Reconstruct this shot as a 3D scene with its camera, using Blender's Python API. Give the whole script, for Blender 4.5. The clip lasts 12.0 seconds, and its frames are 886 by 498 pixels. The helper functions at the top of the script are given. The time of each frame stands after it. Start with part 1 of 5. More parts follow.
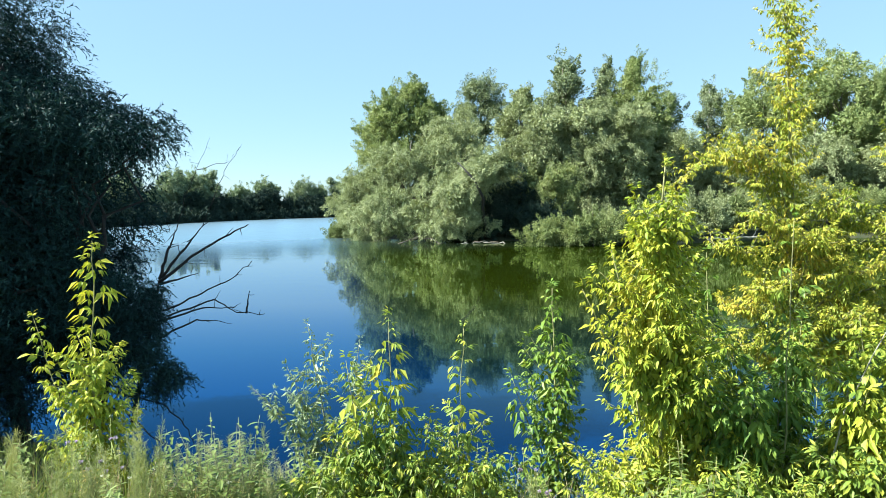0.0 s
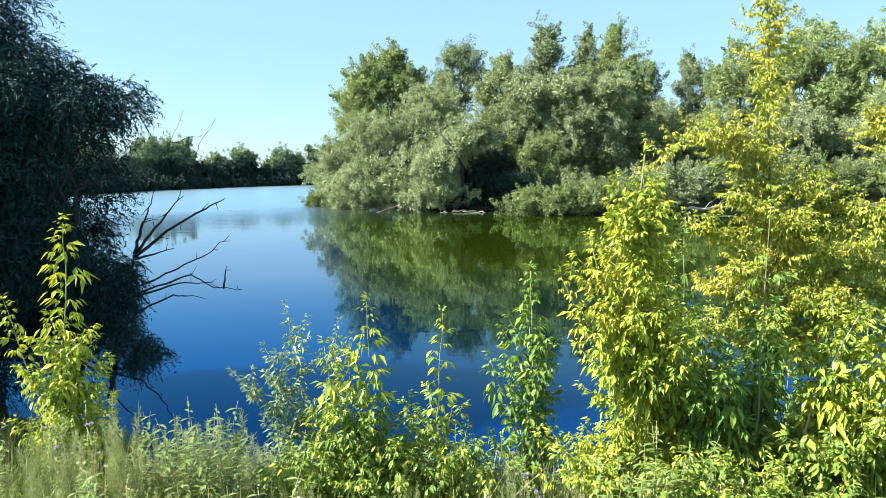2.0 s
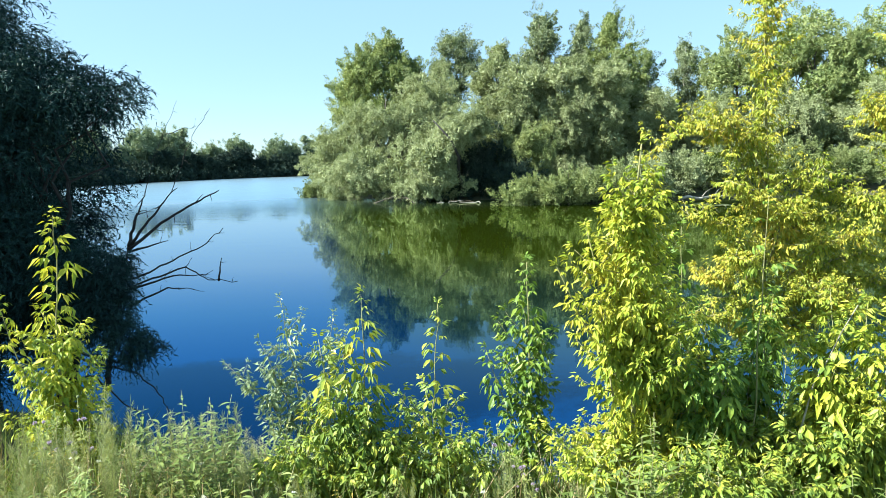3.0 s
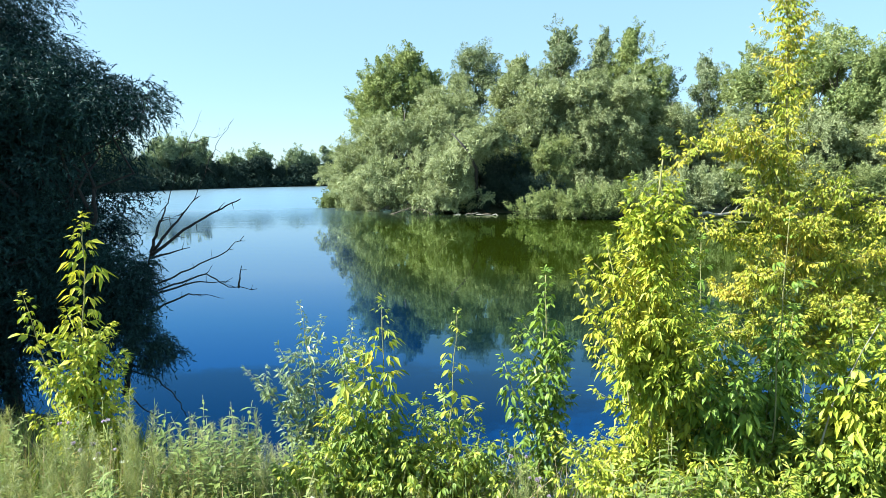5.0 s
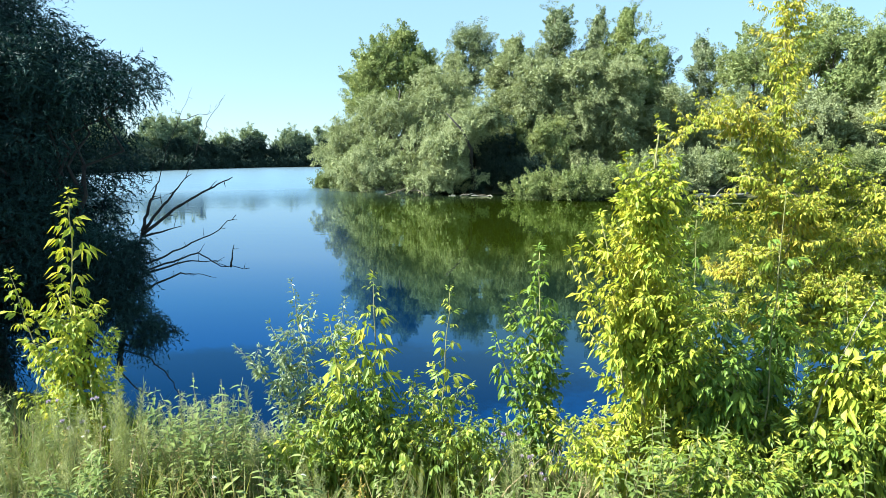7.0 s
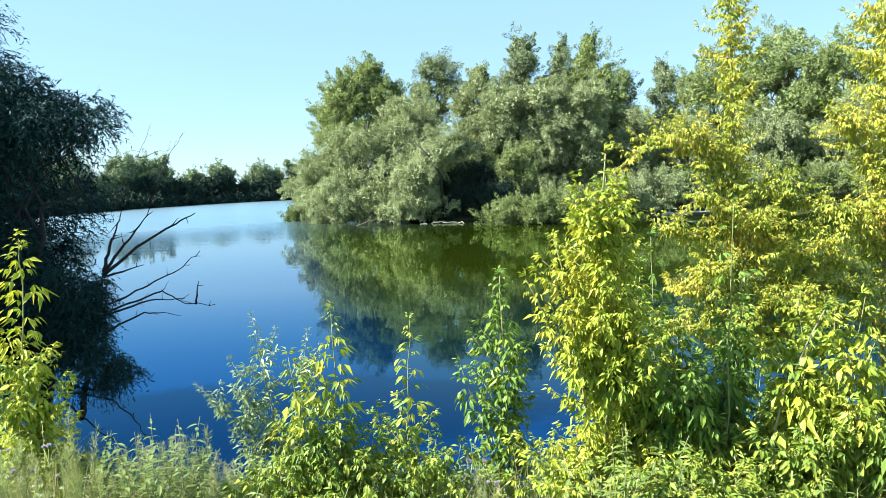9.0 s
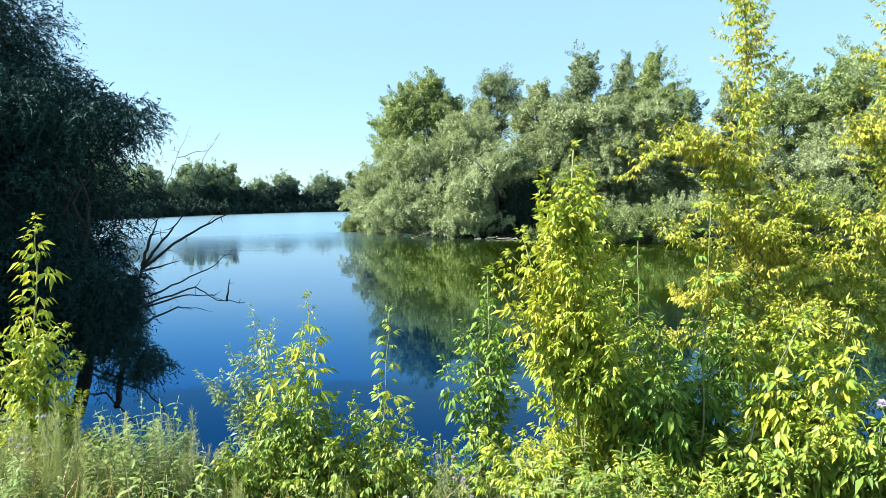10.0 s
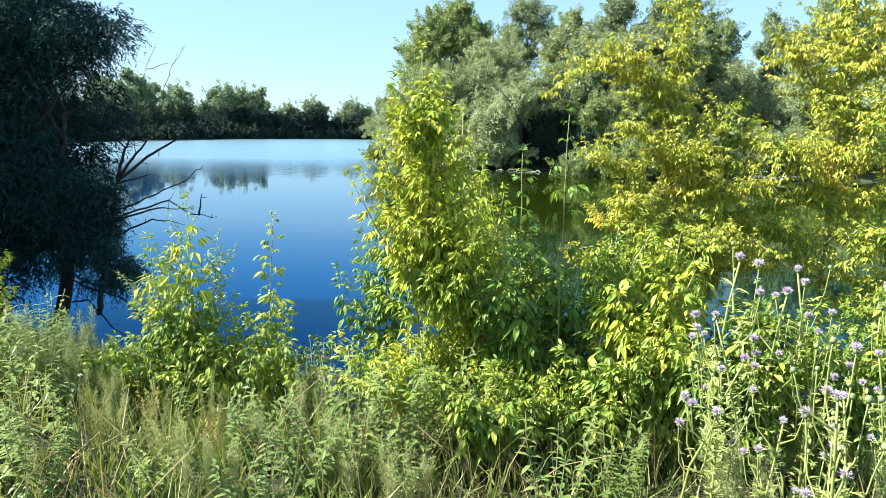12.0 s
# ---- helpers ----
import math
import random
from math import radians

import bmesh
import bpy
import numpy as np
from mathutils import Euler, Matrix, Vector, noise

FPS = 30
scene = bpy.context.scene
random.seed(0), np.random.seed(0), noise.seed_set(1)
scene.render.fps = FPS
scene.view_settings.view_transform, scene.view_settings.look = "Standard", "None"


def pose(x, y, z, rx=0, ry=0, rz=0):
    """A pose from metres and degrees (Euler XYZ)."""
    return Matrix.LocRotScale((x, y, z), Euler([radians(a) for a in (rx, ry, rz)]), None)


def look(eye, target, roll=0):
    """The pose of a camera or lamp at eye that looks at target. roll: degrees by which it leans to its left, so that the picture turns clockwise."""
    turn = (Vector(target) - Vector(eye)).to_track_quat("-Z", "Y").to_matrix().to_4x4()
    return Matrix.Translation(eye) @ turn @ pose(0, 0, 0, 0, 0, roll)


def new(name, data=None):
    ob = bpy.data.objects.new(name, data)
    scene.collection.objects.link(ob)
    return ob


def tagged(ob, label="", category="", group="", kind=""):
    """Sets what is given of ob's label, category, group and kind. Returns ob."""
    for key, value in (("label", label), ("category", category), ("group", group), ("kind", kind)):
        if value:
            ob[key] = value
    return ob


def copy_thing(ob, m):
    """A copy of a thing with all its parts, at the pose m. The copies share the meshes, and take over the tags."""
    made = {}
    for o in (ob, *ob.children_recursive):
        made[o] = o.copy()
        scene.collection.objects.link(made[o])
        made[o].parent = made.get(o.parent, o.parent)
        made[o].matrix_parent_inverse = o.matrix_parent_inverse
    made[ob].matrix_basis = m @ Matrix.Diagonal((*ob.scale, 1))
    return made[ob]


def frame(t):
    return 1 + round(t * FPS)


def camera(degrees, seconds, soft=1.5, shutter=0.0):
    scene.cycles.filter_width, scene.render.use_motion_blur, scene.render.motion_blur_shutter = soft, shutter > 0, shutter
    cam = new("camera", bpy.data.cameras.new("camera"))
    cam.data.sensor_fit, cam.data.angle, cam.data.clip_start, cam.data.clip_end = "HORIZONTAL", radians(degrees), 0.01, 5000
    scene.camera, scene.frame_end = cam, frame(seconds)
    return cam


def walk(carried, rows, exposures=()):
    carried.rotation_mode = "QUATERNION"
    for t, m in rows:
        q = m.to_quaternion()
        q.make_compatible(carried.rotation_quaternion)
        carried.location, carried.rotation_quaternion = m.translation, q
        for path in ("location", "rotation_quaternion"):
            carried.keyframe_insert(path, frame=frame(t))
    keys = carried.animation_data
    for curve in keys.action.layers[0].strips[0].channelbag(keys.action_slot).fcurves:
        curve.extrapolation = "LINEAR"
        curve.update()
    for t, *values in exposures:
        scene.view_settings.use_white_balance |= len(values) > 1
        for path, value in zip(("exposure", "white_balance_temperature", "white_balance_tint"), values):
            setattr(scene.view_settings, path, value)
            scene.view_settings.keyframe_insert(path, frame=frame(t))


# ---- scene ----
# One lens; eye about 1.65 m over the bank, 3.2 m over the water.
cam = camera(66.0, 12.0, 0.8)
PATH = [
    (0, (0.116, -0.109, 3.257), (0.042, 1.886, 3.128), -0.7),
    (0.5, (0.118, -0.097, 3.259), (0.034, 1.892, 3.073), -0.4),
    (1, (0.127, -0.068, 3.283), (0.034, 1.916, 3.045), -0.7),
    (1.5, (0.127, -0.049, 3.316), (0.106, 1.933, 3.055), -1.1),
    (2, (0.119, -0.08, 3.344), (0.105, 1.907, 3.121), -0.5),
    (2.5, (0.132, -0.043, 3.346), (0.123, 1.942, 3.102), -0.9),
    (4.5, (0.11, -0.038, 3.333), (0.12, 1.945, 3.077), 0.0),
    (5, (0.106, -0.083, 3.345), (0.054, 1.905, 3.129), 0.1),
    (5.5, (0.09, 0.022, 3.309), (0.053, 2.01, 3.095), 1.1),
    (6, (0.087, 0.028, 3.307), (0.06, 2.014, 3.071), 0.8),
    (6.5, (0.102, -0.047, 3.319), (0.072, 1.937, 3.068), 0.5),
    (8.5, (0.146, -0.004, 3.302), (0.132, 1.969, 2.977), -0.7),
    (9, (0.206, -0.033, 3.305), (0.246, 1.957, 3.115), -1.8),
    (9.5, (0.409, -0.078, 3.253), (0.392, 1.912, 3.058), -0.1),
    (10, (0.613, -0.058, 3.194), (0.484, 1.932, 3.053), -0.0),
    (10.5, (0.823, -0.052, 3.156), (0.782, 1.944, 3.048), 1.5),
    (11, (1.046, -0.077, 3.148), (1.089, 1.909, 2.917), 1.9),
    (11.5, (1.256, -0.001, 3.092), (1.024, 1.959, 2.766), 2.0),
    (12, (1.411, -0.023, 3.086), (1.201, 1.937, 2.745), 1.7),
]
EXPOSURES = [(0, 1.78), (0.5, 1.77), (1.5, 1.84), (2.5, 1.88), (4.5, 1.87), (6.5, 1.89), (8.5, 1.92), (9.5, 1.93), (10.5, 1.9), (11, 1.85), (12, 1.92)]
walk(cam, [(t, look(eye, target, roll)) for t, eye, target, roll in PATH], EXPOSURES)

# ---- light ----
SUN_AZ, SUN_EL = radians(-100), radians(40)     # clockwise from +y; the sun stands to the left, a little behind
SUN_DIR = Vector((math.sin(SUN_AZ) * math.cos(SUN_EL), math.cos(SUN_AZ) * math.cos(SUN_EL), math.sin(SUN_EL)))
world = bpy.data.worlds.new("sky")
scene.world = world
world.use_nodes = True
sky = world.node_tree.nodes.new("ShaderNodeTexSky")
sky.sky_type, sky.sun_disc = "NISHITA", False
sky.sun_elevation, sky.sun_rotation = SUN_EL, SUN_AZ
sky.air_density, sky.dust_density, sky.ozone_density = 1.0, 0.1, 3.6
sky_blend = world.node_tree.nodes.new("ShaderNodeMix")        # an even pale blue mixed over the sky texture to flatten its gradient
sky_blend.data_type = "RGBA"
sky_blend.inputs[0].default_value = 0.6
sky_blend.inputs[7].default_value = (2.9, 4.3, 5.0, 1)
world.node_tree.links.new(sky.outputs[0], sky_blend.inputs[6])
world.node_tree.links.new(sky_blend.outputs[2], world.node_tree.nodes["Background"].inputs[0])
world.node_tree.nodes["Background"].inputs[1].default_value = 0.058
sun = new("sun", bpy.data.lights.new("sun", "SUN"))
sun.data.energy, sun.data.angle, sun.data.color = 5.0, radians(0.6), (1.0, 0.93, 0.80)
sun.matrix_world = look(SUN_DIR * 50, (0, 0, 0))
scene.view_settings.use_white_balance, scene.view_settings.white_balance_temperature, scene.view_settings.white_balance_tint = True, 5900, 6

# ---- materials ----


def material(name):
    m = bpy.data.materials.new(name)
    m.use_nodes = True
    t = m.node_tree
    return m, t.nodes, t.links, t.nodes["Principled BSDF"], t.nodes["Material Output"]


def ramp(nodes, stops):
    r = nodes.new("ShaderNodeValToRGB")
    e = r.color_ramp.elements
    while len(e) < len(stops):
        e.new(0.5)
    for el, (p, c) in zip(e, stops):
        el.position, el.color = p, (*c, 1)
    return r


def noise_node(nodes, links, scale, detail=3.0, rough=0.55, coord="Object"):
    tc = nodes.new("ShaderNodeTexCoord")
    n = nodes.new("ShaderNodeTexNoise")
    n.inputs["Scale"].default_value, n.inputs["Detail"].default_value, n.inputs["Roughness"].default_value = scale, detail, rough
    links.new(tc.outputs[coord], n.inputs["Vector"])
    return n


def leaf_material(name, stops, patch=0.6, through_light=0.35, gloss=0.45, by_object=False, glow=(1.25, 1.2, 0.6), shine=0.4):
    """Leaves: colour by leaf and by patch of the crown, a waxy face, and light that passes through the blade."""
    m, nodes, links, bsdf, out = material(name)
    if by_object:
        rnd = nodes.new("ShaderNodeObjectInfo").outputs["Random"]
        if by_object == "plant":
            half = nodes.new("ShaderNodeMix")
            half.inputs[0].default_value = 0.4
            links.new(rnd, half.inputs[2])
            links.new(nodes.new("ShaderNodeNewGeometry").outputs["Random Per Island"], half.inputs[3])
            rnd = half.outputs[0]
    else:
        rnd = nodes.new("ShaderNodeNewGeometry").outputs["Random Per Island"]
    n = noise_node(nodes, links, patch, 3)
    mix = nodes.new("ShaderNodeMath")
    mix.operation = "MULTIPLY_ADD"
    links.new(rnd, mix.inputs[0])
    mix.inputs[1].default_value = 0.55
    sub = nodes.new("ShaderNodeMath")
    sub.operation = "MULTIPLY_ADD"
    links.new(n.outputs["Fac"], sub.inputs[0])
    sub.inputs[1].default_value, sub.inputs[2].default_value = 1.3, -0.42
    links.new(sub.outputs[0], mix.inputs[2])
    r = ramp(nodes, stops)
    links.new(mix.outputs[0], r.inputs[0])
    links.new(r.outputs[0], bsdf.inputs["Base Color"])
    bsdf.inputs["Roughness"].default_value = gloss
    bsdf.inputs["Specular IOR Level"].default_value = shine
    tr = nodes.new("ShaderNodeBsdfTranslucent")
    tint = nodes.new("ShaderNodeMix")
    tint.data_type, tint.blend_type = "RGBA", "MULTIPLY"
    tint.inputs[0].default_value = 1.0
    links.new(r.outputs[0], tint.inputs[6])
    tint.inputs[7].default_value = (*glow, 1)
    links.new(tint.outputs[2], tr.inputs["Color"])
    ms = nodes.new("ShaderNodeMixShader")
    ms.inputs[0].default_value = through_light
    links.new(bsdf.outputs[0], ms.inputs[1])
    links.new(tr.outputs[0], ms.inputs[2])
    links.new(ms.outputs[0], out.inputs["Surface"])
    return m


def bark_material(name, dark, light, scale=9.0, bump=0.6):
    m, nodes, links, bsdf, out = material(name)
    n = noise_node(nodes, links, scale, 6, 0.65)
    r = ramp(nodes, [(0.3, dark), (0.7, light)])
    links.new(n.outputs["Fac"], r.inputs[0])
    links.new(r.outputs[0], bsdf.inputs["Base Color"])
    bsdf.inputs["Roughness"].default_value = 0.85
    b = nodes.new("ShaderNodeBump")
    b.inputs["Strength"].default_value, b.inputs["Distance"].default_value = bump, 0.02
    links.new(n.outputs["Fac"], b.inputs["Height"])
    links.new(b.outputs[0], bsdf.inputs["Normal"])
    return m


MAPLE_HUES = [(0.0, (0.11, 0.18, 0.02)), (0.35, (0.27, 0.34, 0.035)), (0.75, (0.48, 0.47, 0.055)), (1.0, (0.62, 0.46, 0.07))]
GOLD_HUES = [(0.0, (0.10, 0.16, 0.02)), (0.35, (0.25, 0.31, 0.035)), (0.75, (0.48, 0.44, 0.06)), (1.0, (0.66, 0.43, 0.08))]
GREEN_HUES = [(0.0, (0.055, 0.12, 0.02)), (0.5, (0.15, 0.24, 0.03)), (1.0, (0.33, 0.38, 0.06))]
YOUNG_HUES = [(0.0, (0.075, 0.14, 0.025)), (0.4, (0.18, 0.26, 0.04)), (0.75, (0.33, 0.37, 0.05)), (1.0, (0.56, 0.45, 0.06))]
M_MAPLE = leaf_material("maple_leaf", MAPLE_HUES, 1.6, 0.26, 0.50, True, shine=0.25)
M_MAPLE_IN = leaf_material("maple_leaf_mass", MAPLE_HUES, 1.6, 0.26, 0.50, shine=0.25)
M_GOLD = leaf_material("golden_maple_leaf", GOLD_HUES, 1.6, 0.26, 0.50, True, shine=0.25)
M_GOLD_IN = leaf_material("golden_maple_leaf_mass", GOLD_HUES, 1.6, 0.26, 0.50, shine=0.25)
M_MAPLE_GREEN = leaf_material("green_maple_leaf", GREEN_HUES, 1.8, 0.24, 0.48, True, shine=0.3)
M_GREEN_IN = leaf_material("green_maple_leaf_mass", GREEN_HUES, 1.8, 0.24, 0.48, shine=0.3)
M_YOUNG = leaf_material("young_maple_leaf", YOUNG_HUES, 2.2, 0.30, 0.48, True, shine=0.3)
M_YOUNG_IN = leaf_material("young_maple_leaf_mass", YOUNG_HUES, 2.2, 0.30, 0.48, shine=0.3)
GREY_HUES = [(0.0, (0.13, 0.19, 0.08)), (0.6, (0.29, 0.36, 0.18)), (1.0, (0.50, 0.54, 0.33))]
M_GREY_LEAF = leaf_material("grey_green_leaf", GREY_HUES, 2.0, 0.3, 0.36, True, (1.1, 1.15, 0.7))
M_GREY_IN = leaf_material("grey_green_leaf_mass", GREY_HUES, 2.0, 0.3, 0.36, False, (1.1, 1.15, 0.7))
# Near-black tones carry the shade on the willow's unlit side.
M_WILLOW_SHADED = leaf_material("shaded_willow_leaf", [(0.0, (0.004, 0.015, 0.016)), (0.6, (0.018, 0.050, 0.047)), (1.0, (0.075, 0.145, 0.125))], 0.8, 0.10, 0.6, shine=0.15)
M_WILLOW = leaf_material("silver_willow_leaf", [(0.0, (0.105, 0.135, 0.06)), (0.5, (0.25, 0.29, 0.145)), (1.0, (0.43, 0.47, 0.27))], 0.35, 0.16, 0.7, shine=0.12)
M_POPLAR = leaf_material("poplar_leaf", [(0.0, (0.085, 0.13, 0.045)), (0.5, (0.21, 0.265, 0.10)), (1.0, (0.38, 0.41, 0.18))], 0.35, 0.16, 0.7, shine=0.12)
M_ASPEN = leaf_material("grey_poplar_leaf", [(0.0, (0.085, 0.12, 0.065)), (0.5, (0.19, 0.235, 0.13)), (1.0, (0.33, 0.37, 0.23))], 0.4, 0.16, 0.7, shine=0.12)
M_SHRUB = leaf_material("shrub_leaf", [(0.0, (0.08, 0.115, 0.04)), (0.5, (0.20, 0.245, 0.095)), (1.0, (0.37, 0.395, 0.18))], 0.5, 0.16, 0.7, shine=0.12)
# The far bank's shaded foot and sunlit tops, put into two leaf colours.
M_FAR_SHADED = leaf_material("shaded_far_leaf", [(0.0, (0.012, 0.028, 0.026)), (0.5, (0.032, 0.055, 0.042)), (1.0, (0.085, 0.12, 0.075))], 0.2, 0.05, 0.7, shine=0.1)
M_FAR_SUNLIT = leaf_material("sunlit_far_leaf", [(0.0, (0.09, 0.135, 0.08)), (0.5, (0.20, 0.26, 0.15)), (1.0, (0.38, 0.42, 0.27))], 0.2, 0.12, 0.7, shine=0.1)
M_GRASS = leaf_material("grass_blade", [(0.0, (0.04, 0.08, 0.016)), (0.45, (0.14, 0.20, 0.045)), (0.8, (0.28, 0.30, 0.11)), (1.0, (0.42, 0.36, 0.20))], 1.2, 0.35, 0.5)
M_STRAW = leaf_material("dry_stalk", [(0.0, (0.20, 0.14, 0.07)), (0.5, (0.36, 0.28, 0.14)), (1.0, (0.52, 0.44, 0.26))], 2.0, 0.2, 0.6)
M_WORM = leaf_material("wormwood_leaf", [(0.0, (0.13, 0.18, 0.07)), (0.5, (0.29, 0.33, 0.14)), (1.0, (0.52, 0.50, 0.29))], 5.0, 0.3, 0.6, "plant")
M_HERB = leaf_material("weed_leaf", [(0.0, (0.055, 0.10, 0.022)), (0.5, (0.17, 0.23, 0.06)), (1.0, (0.38, 0.40, 0.14))], 4.0, 0.3, 0.42, "plant")
M_WITHERED = leaf_material("withered_leaf", [(0.0, (0.28, 0.20, 0.04)), (0.5, (0.48, 0.36, 0.07)), (1.0, (0.60, 0.48, 0.14))], 4.0, 0.3, 0.5)
M_WHITE = leaf_material("white_petal", [(0.0, (0.66, 0.66, 0.58)), (1.0, (0.82, 0.82, 0.78))], 9.0, 0.2, 0.6)
M_THISTLE = leaf_material("thistle_green", [(0.0, (0.17, 0.23, 0.055)), (0.5, (0.30, 0.35, 0.10)), (1.0, (0.45, 0.46, 0.18))], 6.0, 0.3, 0.6)
M_PETAL = leaf_material("thistle_petal", [(0.0, (0.46, 0.36, 0.50)), (0.5, (0.58, 0.49, 0.60)), (1.0, (0.72, 0.66, 0.72))], 9.0, 0.3, 0.6, False, (1, 0.9, 1.05))
M_BUD = leaf_material("thistle_bud", [(0.0, (0.12, 0.16, 0.06)), (0.6, (0.20, 0.24, 0.10)), (1.0, (0.30, 0.26, 0.18))], 14.0, 0.1, 0.6)
M_BARK = bark_material("grey_bark", (0.05, 0.04, 0.03), (0.20, 0.17, 0.13))
M_BARK_PALE = bark_material("pale_bark", (0.16, 0.15, 0.12), (0.42, 0.40, 0.34), 4)
# Near-black: the shade on trunks and dead branches is put into the bark colour.
M_SHADED_WOOD = bark_material("shaded_wood", (0.008, 0.007, 0.007), (0.032, 0.028, 0.026), 14)
M_STEM = bark_material("green_stem", (0.16, 0.17, 0.06), (0.32, 0.30, 0.14), 20, 0.2)

# Earth: brown soil with grass and litter on it.
M_EARTH, nd, ln, bsdf, out = material("bank_earth")
n1, n2 = noise_node(nd, ln, 0.9, 5), noise_node(nd, ln, 14, 6, 0.7)
r1 = ramp(nd, [(0.35, (0.04, 0.055, 0.018)), (0.6, (0.075, 0.075, 0.03)), (0.8, (0.11, 0.085, 0.05))])
ln.new(n1.outputs["Fac"], r1.inputs[0])
r2 = ramp(nd, [(0.3, (0.45, 0.45, 0.45)), (0.75, (1.2, 1.2, 1.1))])
ln.new(n2.outputs["Fac"], r2.inputs[0])
mx = nd.new("ShaderNodeMix")
mx.data_type, mx.blend_type = "RGBA", "MULTIPLY"
mx.inputs[0].default_value = 1.0
ln.new(r1.outputs[0], mx.inputs[6])
ln.new(r2.outputs[0], mx.inputs[7])
ln.new(mx.outputs[2], bsdf.inputs["Base Color"])
bsdf.inputs["Roughness"].default_value = 0.95
bp = nd.new("ShaderNodeBump")
bp.inputs["Distance"].default_value = 0.05
ln.new(n2.outputs["Fac"], bp.inputs["Height"])
ln.new(bp.outputs[0], bsdf.inputs["Normal"])

# Water: still, murky, a mirror at low angles; slow ripples, and rougher streaks far out.
M_WATER, nd, ln, bsdf, out = material("pond_water")
bsdf.inputs["Base Color"].default_value = (0.005, 0.012, 0.006, 1)
bsdf.inputs["Roughness"].default_value = 0.03
bsdf.inputs["IOR"].default_value = 1.333
bsdf.inputs["Specular IOR Level"].default_value = 0.0
tc = nd.new("ShaderNodeTexCoord")
mp = nd.new("ShaderNodeMapping")               # near blue and olive by the spit: sky and tree reflections put into colour
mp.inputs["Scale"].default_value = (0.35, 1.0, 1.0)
ln.new(tc.outputs["Object"], mp.inputs[0])
w1 = nd.new("ShaderNodeTexNoise")
w1.inputs["Scale"].default_value, w1.inputs["Detail"].default_value = 1.1, 2.0
ln.new(mp.outputs[0], w1.inputs["Vector"])
w2 = nd.new("ShaderNodeTexNoise")
w2.inputs["Scale"].default_value, w2.inputs["Detail"].default_value = 0.06, 3.0
ln.new(mp.outputs[0], w2.inputs["Vector"])
gust = ramp(nd, [(0.42, (0.05, 0.05, 0.05)), (0.68, (0.6, 0.6, 0.6))])
ln.new(w2.outputs["Fac"], gust.inputs[0])
sep = nd.new("ShaderNodeSeparateXYZ")
ln.new(tc.outputs["Object"], sep.inputs[0])
wind = nd.new("ShaderNodeMath")                # open water down the channel, where the wind ruffles it
wind.operation = "MULTIPLY_ADD"
ln.new(w2.outputs["Fac"], wind.inputs[0])
wind.inputs[1].default_value = 12.0
ln.new(sep.outputs["Y"], wind.inputs[2])
zone = nd.new("ShaderNodeMapRange")
zone.inputs["From Min"].default_value, zone.inputs["From Max"].default_value = 44.0, 82.0
reachx = nd.new("ShaderNodeMath")              # it blows past the end of the spit
reachx.operation = "MULTIPLY_ADD"
ln.new(sep.outputs["X"], reachx.inputs[0])
reachx.inputs[1].default_value = -0.8
ln.new(wind.outputs[0], reachx.inputs[2])
offset = nd.new("ShaderNodeMath")
offset.operation = "SUBTRACT"
ln.new(reachx.outputs[0], offset.inputs[0])
offset.inputs[1].default_value = 8.0
ln.new(offset.outputs[0], zone.inputs["Value"])
olive_reach = nd.new("ShaderNodeMath")
olive_reach.operation = "MULTIPLY_ADD"
ln.new(w2.outputs["Fac"], olive_reach.inputs[0])
olive_reach.inputs[1].default_value = 16.0
ln.new(sep.outputs["Y"], olive_reach.inputs[2])
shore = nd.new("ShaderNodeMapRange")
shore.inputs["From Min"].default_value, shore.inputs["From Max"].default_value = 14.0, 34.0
ln.new(olive_reach.outputs[0], shore.inputs["Value"])
olive_edge = nd.new("ShaderNodeMath")                 # olive edge placed to fit the camera's view of the spit's reflection
olive_edge.operation = "MULTIPLY_ADD"
ln.new(sep.outputs["Y"], olive_edge.inputs[0])
olive_edge.inputs[1].default_value = 0.19
ln.new(sep.outputs["X"], olive_edge.inputs[2])
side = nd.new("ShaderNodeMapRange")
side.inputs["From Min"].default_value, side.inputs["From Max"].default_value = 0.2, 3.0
ln.new(olive_edge.outputs[0], side.inputs["Value"])
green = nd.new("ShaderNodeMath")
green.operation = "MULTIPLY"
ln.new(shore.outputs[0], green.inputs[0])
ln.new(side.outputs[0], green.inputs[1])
# Reflected sky blue and tree olive put into the base colour.
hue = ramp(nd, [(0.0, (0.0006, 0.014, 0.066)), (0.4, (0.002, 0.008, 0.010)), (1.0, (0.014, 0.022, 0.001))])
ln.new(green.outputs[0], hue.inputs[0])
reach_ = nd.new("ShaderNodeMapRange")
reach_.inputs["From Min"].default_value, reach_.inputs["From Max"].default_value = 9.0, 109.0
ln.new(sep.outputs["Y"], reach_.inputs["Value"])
# Gloss tint by distance stands in for the reflected sky's colour.
reflect_tint = ramp(nd, [(0.0, (0.13, 0.44, 0.84)), (0.06, (0.42, 0.74, 0.95)), (0.13, (0.86, 0.97, 1.0)), (0.3, (0.92, 0.98, 1.0)), (0.6, (0.70, 0.90, 1.0))])
ln.new(reach_.outputs[0], reflect_tint.inputs[0])
# Olive gloss tint painted where the spit is mirrored.
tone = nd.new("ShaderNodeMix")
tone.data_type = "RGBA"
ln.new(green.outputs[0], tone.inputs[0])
ln.new(reflect_tint.outputs[0], tone.inputs[6])
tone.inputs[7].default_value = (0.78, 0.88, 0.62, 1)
# The far ripples' sky reflection put into the base colour.
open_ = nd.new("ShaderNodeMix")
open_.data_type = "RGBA"
